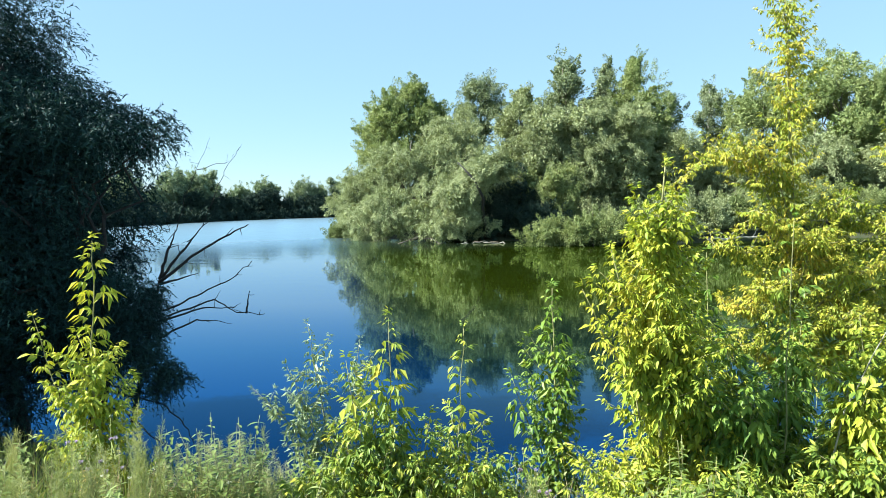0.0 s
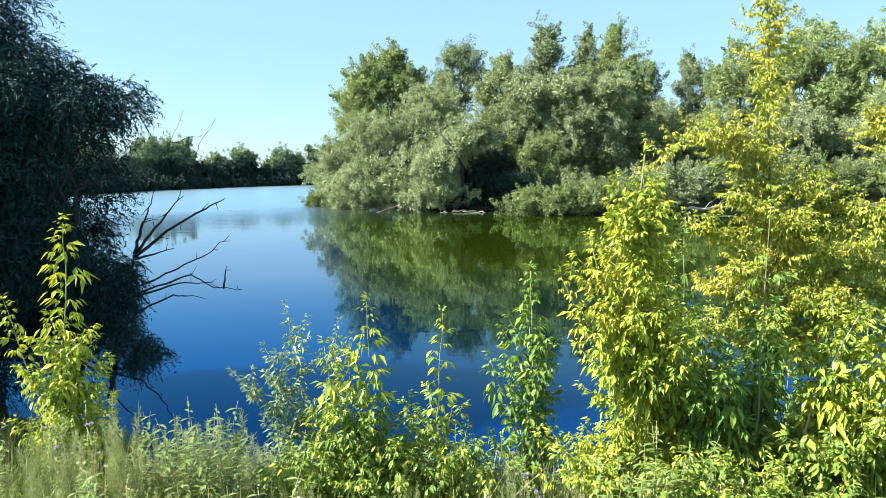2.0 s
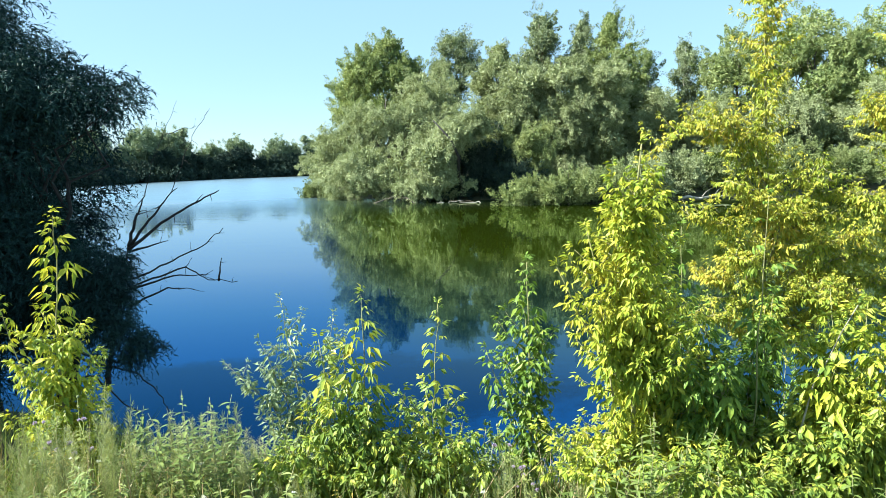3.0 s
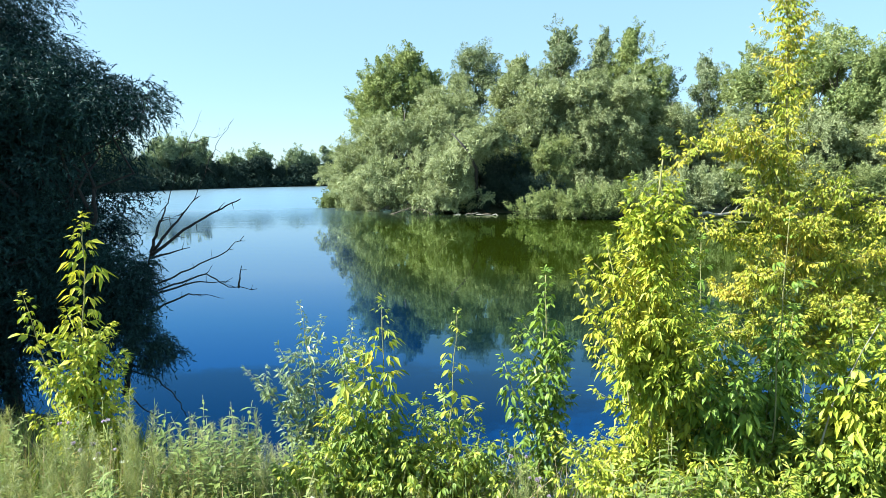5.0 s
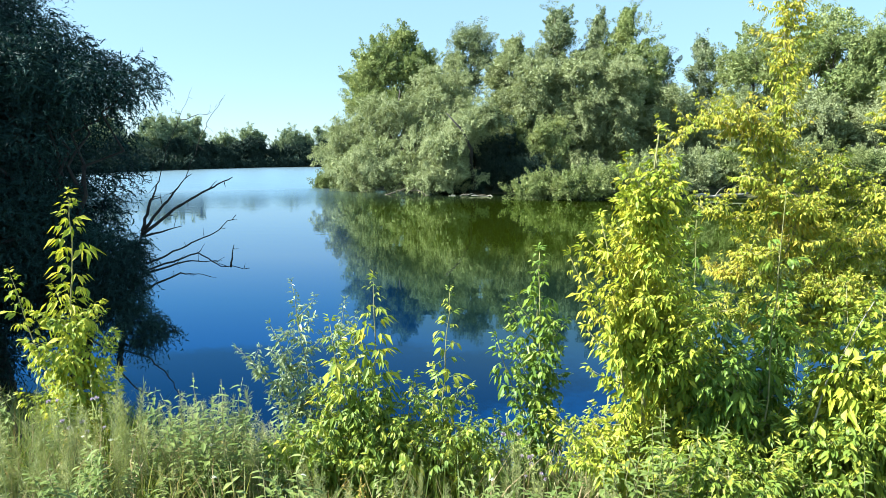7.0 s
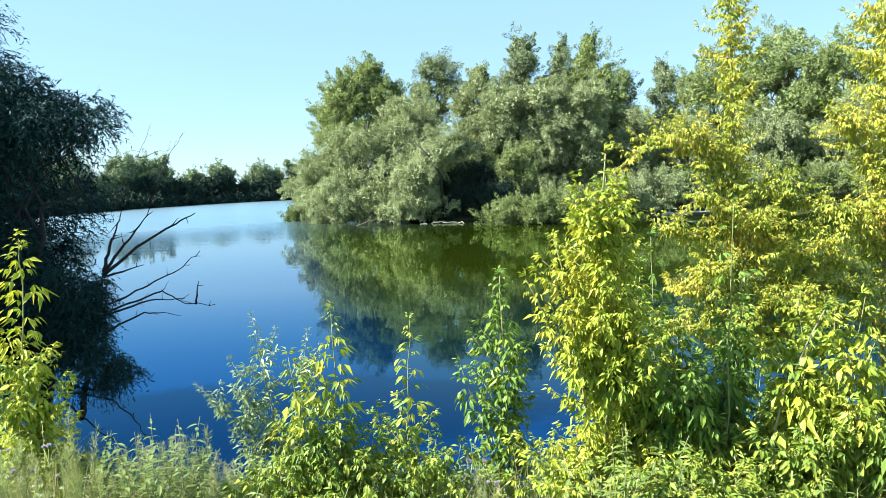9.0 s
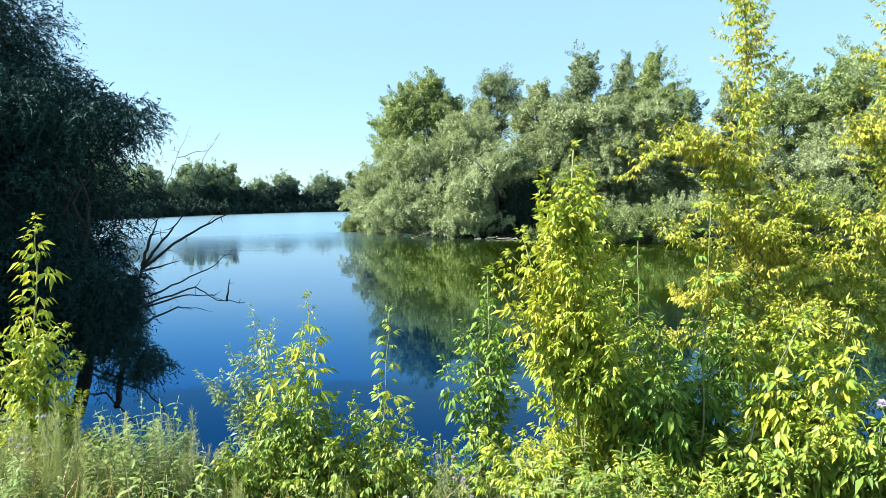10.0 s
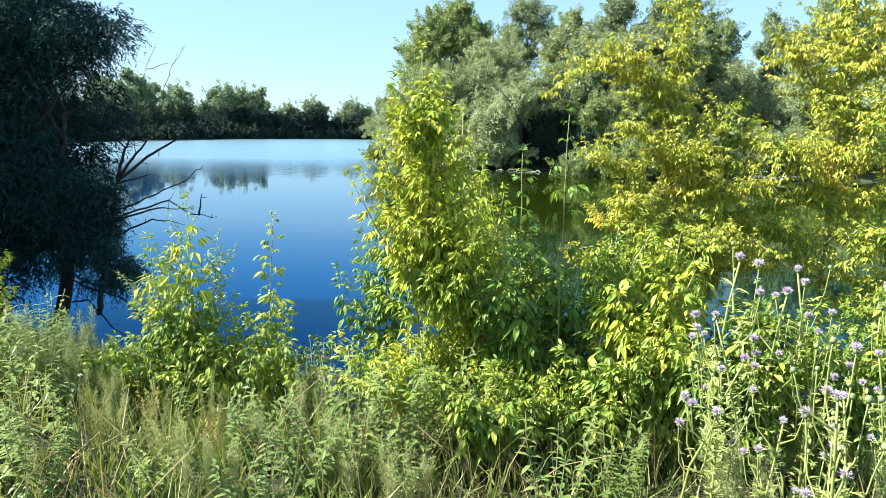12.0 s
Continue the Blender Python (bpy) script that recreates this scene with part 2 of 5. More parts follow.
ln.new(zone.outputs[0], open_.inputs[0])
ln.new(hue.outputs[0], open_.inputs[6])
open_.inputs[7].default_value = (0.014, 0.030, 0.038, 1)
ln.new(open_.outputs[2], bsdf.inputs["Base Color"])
gl = nd.new("ShaderNodeMapRange")
gl.inputs["To Min"].default_value, gl.inputs["To Max"].default_value = 0.03, 0.30
ln.new(zone.outputs[0], gl.inputs["Value"])
gloss_ = nd.new("ShaderNodeBsdfGlossy")
ln.new(gl.outputs[0], gloss_.inputs["Roughness"])
most = nd.new("ShaderNodeMath")
most.operation = "MULTIPLY_ADD"
ln.new(zone.outputs[0], most.inputs[0])
most.inputs[1].default_value = 5.0
ln.new(gust.outputs[0], most.inputs[2])
amp = nd.new("ShaderNodeMath")
amp.operation = "MULTIPLY"
ln.new(w1.outputs["Fac"], amp.inputs[0])
ln.new(most.outputs[0], amp.inputs[1])
bp = nd.new("ShaderNodeBump")
bp.inputs["Strength"].default_value, bp.inputs["Distance"].default_value = 0.4, 0.02
ln.new(amp.outputs[0], bp.inputs["Height"])
ln.new(bp.outputs[0], bsdf.inputs["Normal"])
fr = nd.new("ShaderNodeFresnel")
fr.inputs["IOR"].default_value = 1.55
surf = nd.new("ShaderNodeMixShader")
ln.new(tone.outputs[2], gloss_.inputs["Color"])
ln.new(bp.outputs[0], gloss_.inputs["Normal"])
ln.new(bp.outputs[0], fr.inputs["Normal"])
ln.new(fr.outputs[0], surf.inputs[0])
ln.new(bsdf.outputs[0], surf.inputs[1])
ln.new(gloss_.outputs[0], surf.inputs[2])
ln.new(surf.outputs[0], out.inputs["Surface"])

# ---- mesh helpers ----
rng = np.random.default_rng(7)


def tri_mesh(name, verts, tris, mats, smooth=False, index=None):
    """A mesh of triangles from two arrays."""
    verts, tris = np.asarray(verts, np.float32), np.asarray(tris, np.int32)
    me = bpy.data.meshes.new(name)
    me.vertices.add(len(verts))
    me.vertices.foreach_set("co", verts.ravel())
    me.loops.add(tris.size)
    me.loops.foreach_set("vertex_index", tris.ravel())
    me.polygons.add(len(tris))
    me.polygons.foreach_set("loop_start", np.arange(0, tris.size, 3, dtype=np.int32))
    me.polygons.foreach_set("use_smooth", np.full(len(tris), smooth))
    for m in mats:
        me.materials.append(m)
    if index is not None:
        me.polygons.foreach_set("material_index", np.asarray(index, np.int32))
    me.update(calc_edges=True)
    return me


def part(name, me, parent, label="", kind=""):
    ob = new(name, me)
    ob.parent = parent
    return tagged(ob, label, kind=kind)


def thing(name, m, label, category, group="", kind=""):
    ob = new(name)
    ob.empty_display_size = 0.2
    ob.matrix_basis = m
    return tagged(ob, label, category, group, kind)


def join(pieces):
    vs, ts, k = [], [], 0
    for v, t in pieces:
        vs.append(v)
        ts.append(np.asarray(t) + k)
        k += len(v)
    return np.concatenate(vs), np.concatenate(ts)


def tube(points, radii, sides=6):
    """A tapered, closed tube along points."""
    pts = np.asarray(points, float)
    n = len(pts)
    radii = np.broadcast_to(np.asarray(radii, float), (n,))
    tan = np.gradient(pts, axis=0)
    tan /= np.linalg.norm(tan, axis=1)[:, None] + 1e-9
    ref = np.array([0.31, 0.95, 0.1])
    a = np.cross(tan, ref)
    a /= np.linalg.norm(a, axis=1)[:, None] + 1e-9
    b = np.cross(tan, a)
    ang = np.arange(sides) * 2 * math.pi / sides
    v = pts[:, None] + radii[:, None, None] * (np.cos(ang)[None, :, None] * a[:, None] + np.sin(ang)[None, :, None] * b[:, None])
    v = np.concatenate([v.reshape(-1, 3), pts[:1], pts[-1:]])
    t = []
    for i in range(n - 1):
        for j in range(sides):
            p, q = i * sides + j, i * sides + (j + 1) % sides
            t += [(p, q, q + sides), (p, q + sides, p + sides)]
    c0, c1 = n * sides, n * sides + 1
    for j in range(sides):
        t += [(c0, (j + 1) % sides, j), (c1, (n - 1) * sides + j, (n - 1) * sides + (j + 1) % sides)]
    return v, np.array(t)


def bent(a, b, n=6, wobble=0.06, sag=0.0):
    """A crooked line from a to b."""
    a, b = np.asarray(a, float), np.asarray(b, float)
    s = np.linspace(0, 1, n)[:, None]
    size = np.linalg.norm(b - a)
    p = a + (b - a) * s
    p[1:-1] += rng.normal(0, wobble * size * 0.5, (n - 2, 3))
    p[:, 2] += (sag * size * np.sin(s * math.pi))[:, 0]
    return p


def unit(v):
    return v / (np.linalg.norm(v, axis=-1, keepdims=True) + 1e-9)


def blades(base, way, length, width, fold=0.25):
    """Leaf blades, each of two triangles folded on the midrib."""
    base, way = np.asarray(base), unit(np.asarray(way))
    n = len(base)
    length, width = np.broadcast_to(length, (n,))[:, None], np.broadcast_to(width, (n,))[:, None]
    side = unit(np.cross(way, unit(rng.normal(size=(n, 3)))))
    up = np.cross(side, way)
    mid = base + way * length * 0.45 + up * width * fold
    v = np.stack([base, mid - side * width * 0.5, base + way * length, mid + side * width * 0.5], 1).reshape(-1, 3)
    k = np.arange(n)[:, None] * 4
    t = np.concatenate([k + [0, 1, 2], k + [0, 2, 3]], 1).reshape(-1, 3)
    return v, t


def on_lobe(lobe, n, inner=0.72):
    """Points in the outer shell of an ellipsoid (x, y, z, rx, ry, rz), and the way outwards."""
    c, r = np.array(lobe[:3]), np.array(lobe[3:])
    d = unit(rng.normal(size=(n, 3)))
    s = rng.uniform(inner ** 3, 1.0, n)[:, None] ** (1 / 3)
    return c + d * r * s, unit(d / r)


# ---- ground and water ----
LAKE = [(-70, 13), (-30, 11), (-12, 10), (-7, 9.4), (-4.2, 8.4), (-3, 7.1), (0, 6.7), (4, 6.9), (12, 7.6), (40, 12), (90, 20), (95, 45), (60, 60), (35, 60),
        (24, 58), (17, 54), (10.6, 52.5), (6.0, 53.8), (5.4, 57.5), (4.6, 61.0), (1.6, 60.6), (-3, 62.5), (-8, 66.5), (-12.5, 71), (-14, 76), (-12, 90), (-5, 120), (15, 160), (20, 200),
        (0, 212), (-20, 206), (-41, 198), (-51, 188), (-59, 166), (-63, 138), (-62, 110), (-61, 84), (-62, 50)]


def ground_height(x, y):
    """Bank, bed and far hills: the height at x, y (arrays)."""
    x, y = np.asarray(x, float), np.asarray(y, float)
    poly = np.array(LAKE, float)
    dist, inside = np.full(x.shape, 1e9), np.zeros(x.shape, bool)
    for (ax, ay), (bx, by) in zip(poly, np.roll(poly, -1, 0)):
        dx, dy = bx - ax, by - ay
        s = np.clip(((x - ax) * dx + (y - ay) * dy) / (dx * dx + dy * dy), 0, 1)
        dist = np.minimum(dist, np.hypot(x - ax - s * dx, y - ay - s * dy))
        cross = (ay > y) != (by > y)
        inside ^= cross & (x < (bx - ax) * (y - ay) / (by - ay + 1e-12) + ax)
    s = np.clip(dist / 4.2, 0, 1)
    land = 0.06 + 1.55 * s * s * (3 - 2 * s)
    land += 0.05 * np.sin(x * 1.7 + y * 0.6) * np.sin(y * 1.3 - x * 0.4) * np.clip(dist / 2, 0, 1)
    land += 32 * np.clip((np.hypot(x, y) - 700) / 700, 0, 1) * (0.7 + 0.3 * np.sin(x / 230.0))
    return np.where(inside, -np.clip(dist * 0.35, 0, 1.8), land)


def ground_at(x, y):
    return float(ground_height(np.array([x]), np.array([y]))[0])


far = [90 * 1.45 ** k for k in range(1, 11)]
gx = np.array([-f for f in far[::-1]] + list(np.arange(-90, -10, 3.0)) + list(np.arange(-10, 8, 0.3)) + list(np.arange(8, 91, 3.0)) + far)
gy = np.array([-f for f in far[::-1]] + list(np.arange(-90, -4, 6.0)) + list(np.arange(-4, 11, 0.3)) + list(np.arange(11, 226, 3.0)) + [226 * 1.35 ** k for k in range(1, 11)])
X, Y = np.meshgrid(gx, gy)
Z = ground_height(X, Y)
nx, ny = len(gx), len(gy)
i, j = np.meshgrid(np.arange(nx - 1), np.arange(ny - 1))
a = (j * nx + i).ravel()
ground = new("ground", tri_mesh("ground", np.stack([X, Y, Z], -1).reshape(-1, 3), np.concatenate([np.stack([a, a + 1, a + 1 + nx], 1), np.stack([a, a + 1 + nx, a + nx], 1)]), [M_EARTH], True))
tagged(ground, "grassy earth bank sloping down to the pond", "ground", kind="structure")
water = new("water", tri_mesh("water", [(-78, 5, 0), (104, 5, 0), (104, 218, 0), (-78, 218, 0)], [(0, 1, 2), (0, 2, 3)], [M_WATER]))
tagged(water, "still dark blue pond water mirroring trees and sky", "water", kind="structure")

# ---- trees of the far shores ----


def slivers(base, way, length, width):
    """Small far-off leaves, one triangle each."""
    base, way = np.asarray(base), unit(np.asarray(way))
    n = len(base)
    side = unit(np.cross(way, rng.normal(size=(n, 3)))) * np.broadcast_to(width, (n,))[:, None] * 0.5
    v = np.stack([base - side, base + side, base + way * np.broadcast_to(length, (n,))[:, None]], 1).reshape(-1, 3)
    return v, np.arange(3 * n).reshape(-1, 3)


def crown_mesh(name, lobes, mat, clumps, per, leaf, droop=0.0, spread=0.9):
    """A crown of feathery leaf plumes on the lobes, with dark gaps between them and a core of leaves behind."""
    fine = []
    for l in lobes:
        c, _ = on_lobe(l, 8, 0.75)
        f = rng.uniform(0.30, 0.52, 8)
        fine += [(*c[k], l[3] * f[k], l[4] * f[k], l[5] * f[k]) for k in range(8)]
        fine.append((*l[:3], l[3] * 0.72, l[4] * 0.72, l[5] * 0.72))
    vol = np.array([l[3] * l[5] + l[4] * l[5] for l in fine])
    take = np.maximum(1, (clumps * vol / vol.sum()).astype(int))
    bases, ways, size = [], [], []
    for lobe, n in zip(fine, take):
        c, o = on_lobe(lobe, n, 0.8)
        r = rng.uniform(0.55, 1.35, n) * spread
        rise = 0.55 if droop < 0.4 else 0.30
        axis = unit(o + [0, 0, rise] + rng.normal(0, 0.30, (n, 3)))
        m = (per * rng.uniform(0.6, 1.3, n)).astype(int)
        k = np.repeat(np.arange(n), m)
        s = rng.uniform(-0.9, 1.5, len(k))
        d = unit(rng.normal(size=(len(k), 3)))
        fat = r[k] * 0.62 * np.sqrt(np.clip(1 - ((s + 0.1) / 1.65) ** 2, 0.02, 1)) * rng.uniform(0.25, 1.0, len(k)) ** 0.5
        q = c[k] + axis[k] * (s * r[k])[:, None] + d * fat[:, None]
        q[:, 2] -= droop * 0.35 * np.maximum(s, 0) ** 2 * r[k]
        bases.append(q)
        ways.append(unit(d * 0.7 + axis[k] * 0.8 + rng.normal(0, 0.45, d.shape) + [0, 0, -droop]))
        size.append(leaf * rng.uniform(0.6, 1.3, len(k)))
    for l in lobes:
        n = int(clumps * per * 0.16 / len(lobes))
        q, o = on_lobe((*l[:3], l[3] * 0.74, l[4] * 0.74, l[5] * 0.74), n, 0.5)
        bases.append(q)
        ways.append(unit(rng.normal(size=(n, 3))))
        size.append(leaf * 2.2 * rng.uniform(0.7, 1.3, n))
    size = np.concatenate(size)
    return tri_mesh(name, *slivers(np.concatenate(bases), np.concatenate(ways), size, size * (0.36 if droop > 0.4 else 0.5)), [mat])


def tree(name, x, y, height, lobes, mat, label, category="tree", group="", bark=None, clumps=140, per=130, leaf=0.32, droop=0.0, spread=0.40, lean=(0.0, 0.0), trunk_r=0.2, sink=0.0, limbs=True):
    """A tree: a tapered trunk, a limb into each lobe, a crown. Lobes are relative to the foot."""
    z = ground_at(x, y) - sink
    fit_ = height / (max(l[2] + l[5] for l in lobes) + 0.35 * max(l[5] for l in lobes) + spread)
    lobes = [(l[0], l[1], l[2] * fit_, l[3], l[4], l[5] * fit_) for l in lobes]
    root = thing(name, pose(x, y, z), label, category, group)
    bark = bark or M_BARK
    top = np.array([lean[0], lean[1], height * 0.86])
    line = bent((0, 0, -0.3), top, 9, 0.035)
    part("trunk", tri_mesh("trunk", *tube(line, np.linspace(trunk_r, trunk_r * 0.12, 9), 8), [bark], True), root)
    for l in lobes if limbs else ():
        c = np.array(l[:3])
        s = np.clip(c[2] / height - 0.22, 0.08, 0.8)
        start = line[int(round(s * 8))]
        end = c + np.array([0, 0, l[5] * 0.5])
        if np.linalg.norm(end - start) > 0.5:
            part("limb", tri_mesh("limb", *tube(bent(start, end, 7, 0.08), np.linspace(trunk_r * 0.5, trunk_r * 0.07, 7), 6), [bark], True), root)
    part("crown", crown_mesh("crown", lobes, mat, int(clumps * (2.7 if limbs else 2.0)), int(per * (0.75 if not limbs else 1.15)), leaf * (0.66 if not limbs else 0.52), droop, spread * (1.25 if limbs else 1.0)), root, kind="stuff")
    return root


def poplar_lobes(h, w, n=9, low=0.12, seed=0):
    """Stacked uneven lobes of a tall narrow crown."""
    g = np.random.default_rng(seed)
    out = []
    for k in range(n):
        s = low + (0.93 - low) * k / (n - 1)
        r = w * 0.5 * (1.0 - 0.34 * max(0.0, s - 0.45) / 0.5) * g.uniform(0.62, 0.95)
        a = k * 2.4 + g.uniform(0, 1)
        off = w * 0.5 - r
        out.append((math.cos(a) * off, math.sin(a) * off, h * s, r, r, h * g.uniform(0.09, 0.14)))
    return out


def willow_lobes(h, w, n=9, seed=0, low=0.10):
    """Lobes of a broad crown that comes down to the water."""
    g = np.random.default_rng(seed)
    out = [(0, 0, h * 0.72, w * 0.30, w * 0.28, h * 0.26)]
    for k in range(n):
        a = k * 2 * math.pi / n + g.uniform(-0.3, 0.3)
        s = low + 0.06 + (0.62 - low) * ((k * 0.618) % 1.0)
        r = w * g.uniform(0.17, 0.26)
        out.append((math.cos(a) * (w * 0.5 - r), math.sin(a) * (w * 0.5 - r) * 0.8, h * s, r, r, h * g.uniform(0.12, 0.2)))
    return out


def round_lobes(h, w, seed=0):
    """Lobes of a broad domed crown."""
    g = np.random.default_rng(seed)
    out = [(0, 0, h * 0.80, w * 0.30, w * 0.30, h * 0.16)]
    for n, s, r in ((5, 0.66, 0.30), (6, 0.46, 0.34), (5, 0.28, 0.30)):
        for k in range(n):
            a = k * 2 * math.pi / n + g.uniform(-0.3, 0.3)
            q = w * g.uniform(0.17, 0.24)
            out.append((math.cos(a) * w * r, math.sin(a) * w * r, h * (s + g.uniform(-0.03, 0.03)), q, q, h * g.uniform(0.10, 0.15)))
    return out


# The wooded spit across the water.
# The last four lobes are added to cast shade into the hollow beside it.
tree("willow_tree", -3.6, 64, 10.6, [(1.6, 1.0, 9.2, 2.0, 2.0, 1.6), (-7.2, 3.5, 5.2, 2.2, 2.4, 2.4), (-6.6, 1.5, 2.4, 2.6, 2.4, 2.0), (-4.4, 1.5, 6.6, 2.6, 2.6, 2.4), (-1.8, 0, 7.8, 2.8, 2.6, 2.2), (1.0, 0, 7.2, 2.8, 2.8, 2.5),
      (-3.4, -2.2, 3.6, 2.8, 2.2, 2.4), (-0.6, -3.2, 2.6, 2.8, 2.2, 2.0), (2.4, -3, 4.4, 2.6, 2.4, 2.4), (-8.2, 5, 3.0, 1.7, 2, 2.4), (3.4, -5, 2.0, 2.2, 2.2, 1.7), (-3.2, -1.2, 1.2, 2.4, 1.6, 1.1), (0.8, -5, 1.1, 2.2, 1.6, 0.9), (4.6, -3.2, 6.6, 2.4, 2.2, 1.6), (6.4, -2.0, 7.4, 2.2, 2.2, 1.6), (3.0, -6.2, 4.2, 1.8, 1.8, 1.6), (4.8, -5.4, 6.2, 1.8, 1.8, 1.4)],
     M_WILLOW, "broad silver-green willow leaning over the water's edge", clumps=470, per=150, leaf=0.30, droop=0.6, spread=0.40, trunk_r=0.3, lean=(-1.5, 0))
leaning = part("leaning_trunk", tri_mesh("leaning_trunk", *tube(bent((5.2, -3.0, 0.1), (5.0, -6.6, 3.6), 5, 0.04).tolist() + [(4.3, -7.0, 5.1), (2.9, -7.0, 6.6)], [0.2, 0.18, 0.16, 0.14, 0.13, 0.10, 0.05], 8), [M_SHADED_WOOD], True), bpy.data.objects["willow_tree"], "leaning trunk in shaded tone")
tree("willow_tree", -1.6, 67.5, 12.3, willow_lobes(12.3, 8.0, 10, 3), M_WILLOW, "rounded silver-green willow behind the shore willow", clumps=260, per=140, leaf=0.32, droop=0.5, trunk_r=0.28)
tree("poplar_tree", -6.2, 74, 16.3, [(0.2, 0, 13.6, 3.0, 2.6, 2.4), (-2.6, 0, 12.2, 2.2, 2.2, 2.2), (2.6, 0, 12.4, 2.0, 2.0, 2.2), (-4.0, 0, 10.4, 1.5, 1.8, 1.6), (0, 0, 10.0, 3.6, 3.0, 2.8), (-3.2, 0, 8.6, 2.0, 2.0, 2.0), (0.6, 0, 15.2, 1.7, 1.6, 1.4), (-1.6, -2, 7.4, 3.0, 2.4, 2.0), (3.4, -1, 9.4, 2.0, 2.0, 2.2), (-1.4, -1.4, 12.6, 2.0, 1.8, 2.0), (1.6, -1.6, 11.6, 2.0, 1.8, 2.0)],
     M_POPLAR, "tall broad green poplar with a rounded top", clumps=300, per=130, leaf=0.30)
tree("aspen_tree", 1.3, 76, 16.6, [(0, 0, 16.0, 2.0, 1.8, 1.8), (-1.2, 0, 13.6, 1.5, 1.5, 1.3), (1.3, 0, 13.8, 1.6, 1.5, 1.4), (0.2, 0, 11.4, 1.9, 1.8, 1.2), (-0.8, 0, 9.2, 2.0, 1.8, 1.4)],
     M_ASPEN, "slender grey-leaved aspen with a pale trunk showing", bark=M_BARK_PALE, clumps=90, per=120, leaf=0.30, spread=0.5)
tree("poplar_tree", 5.2, 72, 15.2, poplar_lobes(15.2, 5.3, 9, 0.12, 4), M_WILLOW, "narrow silver-leaved poplar among taller trees", clumps=170, per=120, leaf=0.32)
tree("poplar_tree", 10.6, 76, 19.1, poplar_lobes(19.6, 6.0, 9, 0.12, 5), M_ASPEN, "tall narrow poplar with a ragged top", clumps=200, per=120, leaf=0.32)
tree("poplar_tree", 15.2, 77, 18.7, poplar_lobes(19.2, 3.4, 9, 0.12, 6), M_ASPEN, "slim poplar with a forked pointed top", clumps=120, per=120, leaf=0.30)
tree("poplar_tree", 17.6, 76, 19.4, poplar_lobes(19.4, 5.1, 9, 0.12, 7), M_POPLAR, "tall poplar with dense dark green leaves", clumps=170, per=120, leaf=0.32)
tree("poplar_tree", 19.2, 73, 16.2, willow_lobes(16.2, 7.0, 10, 8), M_POPLAR, "broad green poplar in front of slim ones", clumps=230, per=120, leaf=0.34)
tree("willow_tree", 7.4, 68, 12.4, poplar_lobes(12.4, 6.2, 9, 0.12, 9), M_WILLOW, "upright silver willow in the middle of the grove", clumps=190, per=120, leaf=0.34, droop=0.45)
tree("willow_tree", 11.6, 68, 13.0, poplar_lobes(13.0, 6.2, 9, 0.12, 10), M_WILLOW, "upright silver willow with feathery tips", clumps=190, per=120, leaf=0.34, droop=0.45)
tree("willow_tree", 15.6, 68, 12.6, poplar_lobes(12.6, 6.9, 9, 0.12, 11), M_WILLOW, "pale silver willow above the shore bushes", clumps=190, per=120, leaf=0.34, droop=0.45)
tree("aspen_tree", 23.2, 79, 15.6, poplar_lobes(15.6, 3.7, 9, 0.12, 12), M_ASPEN, "thin half-bare aspen with a pale trunk", bark=M_BARK_PALE, clumps=70, per=100, leaf=0.28, spread=0.45)
tree("aspen_tree", 28.2, 81, 16.8, poplar_lobes(16.8, 3.9, 9, 0.12, 13), M_ASPEN, "slim grey aspen standing apart", bark=M_BARK_PALE, clumps=100, per=110, leaf=0.3)
tree("willow_tree", 21.0, 69, 10.5, willow_lobes(10.5, 6.5, 10, 14), M_WILLOW, "grey willow beside the slim aspens", clumps=190, per=120, leaf=0.34, droop=0.45)
tree("poplar_tree", 33.0, 78, 17.6, round_lobes(18.0, 9.5, 15), M_POPLAR, "broad poplar rising behind the maples", clumps=230, per=120, leaf=0.34)
tree("poplar_tree", 40.0, 75, 19.4, round_lobes(19.0, 12.0, 16), M_POPLAR, "large spreading poplar with a flat top", clumps=300, per=120, leaf=0.36)
tree("poplar_tree", 47.0, 73, 19.8, round_lobes(19.0, 12.0, 17), M_POPLAR, "large spreading poplar at the wood's edge", clumps=230, per=120, leaf=0.34)
tree("willow_tree", 27.0, 69, 9.0, willow_lobes(9.0, 7.5, 10, 18), M_WILLOW, "low grey willow under the poplars", clumps=190, per=120, leaf=0.34, droop=0.45)
tree("willow_tree", 34.0, 68, 10.0, willow_lobes(10.0, 8.5, 10, 19), M_WILLOW, "spreading grey willow under the poplars", clumps=190, per=120, leaf=0.34, droop=0.45)
tree("willow_tree", 42.0, 67, 10.5, willow_lobes(10.5, 9.0, 10, 20), M_WILLOW, "wide grey willow near the shore", clumps=190, per=120, leaf=0.34, droop=0.45)
for k, (x, y, h) in enumerate([(29.0, 85, 8.0), (36.5, 84, 8.5), (44.0, 83, 9.0), (51.0, 80, 9.0)]):
    tree("willow_tree", x, y, h, willow_lobes(h, 9.0, 9, 60 + k, 0.05), M_SHRUB, "dense green thicket behind the tall poplars", clumps=62, per=100, leaf=0.52, spread=0.5)
tree("maple_tree", 5.4, 66, 6.2, poplar_lobes(6.6, 3.9, 9, 0.12, 21), M_SHRUB, "young bright green maple in the shade", clumps=90, per=110, leaf=0.28)
tree("maple_tree", 8.0, 61, 5.6, poplar_lobes(5.6, 3.7, 9, 0.12, 22), M_SHRUB, "small bright green maple above the bushes", clumps=90, per=110, leaf=0.26)

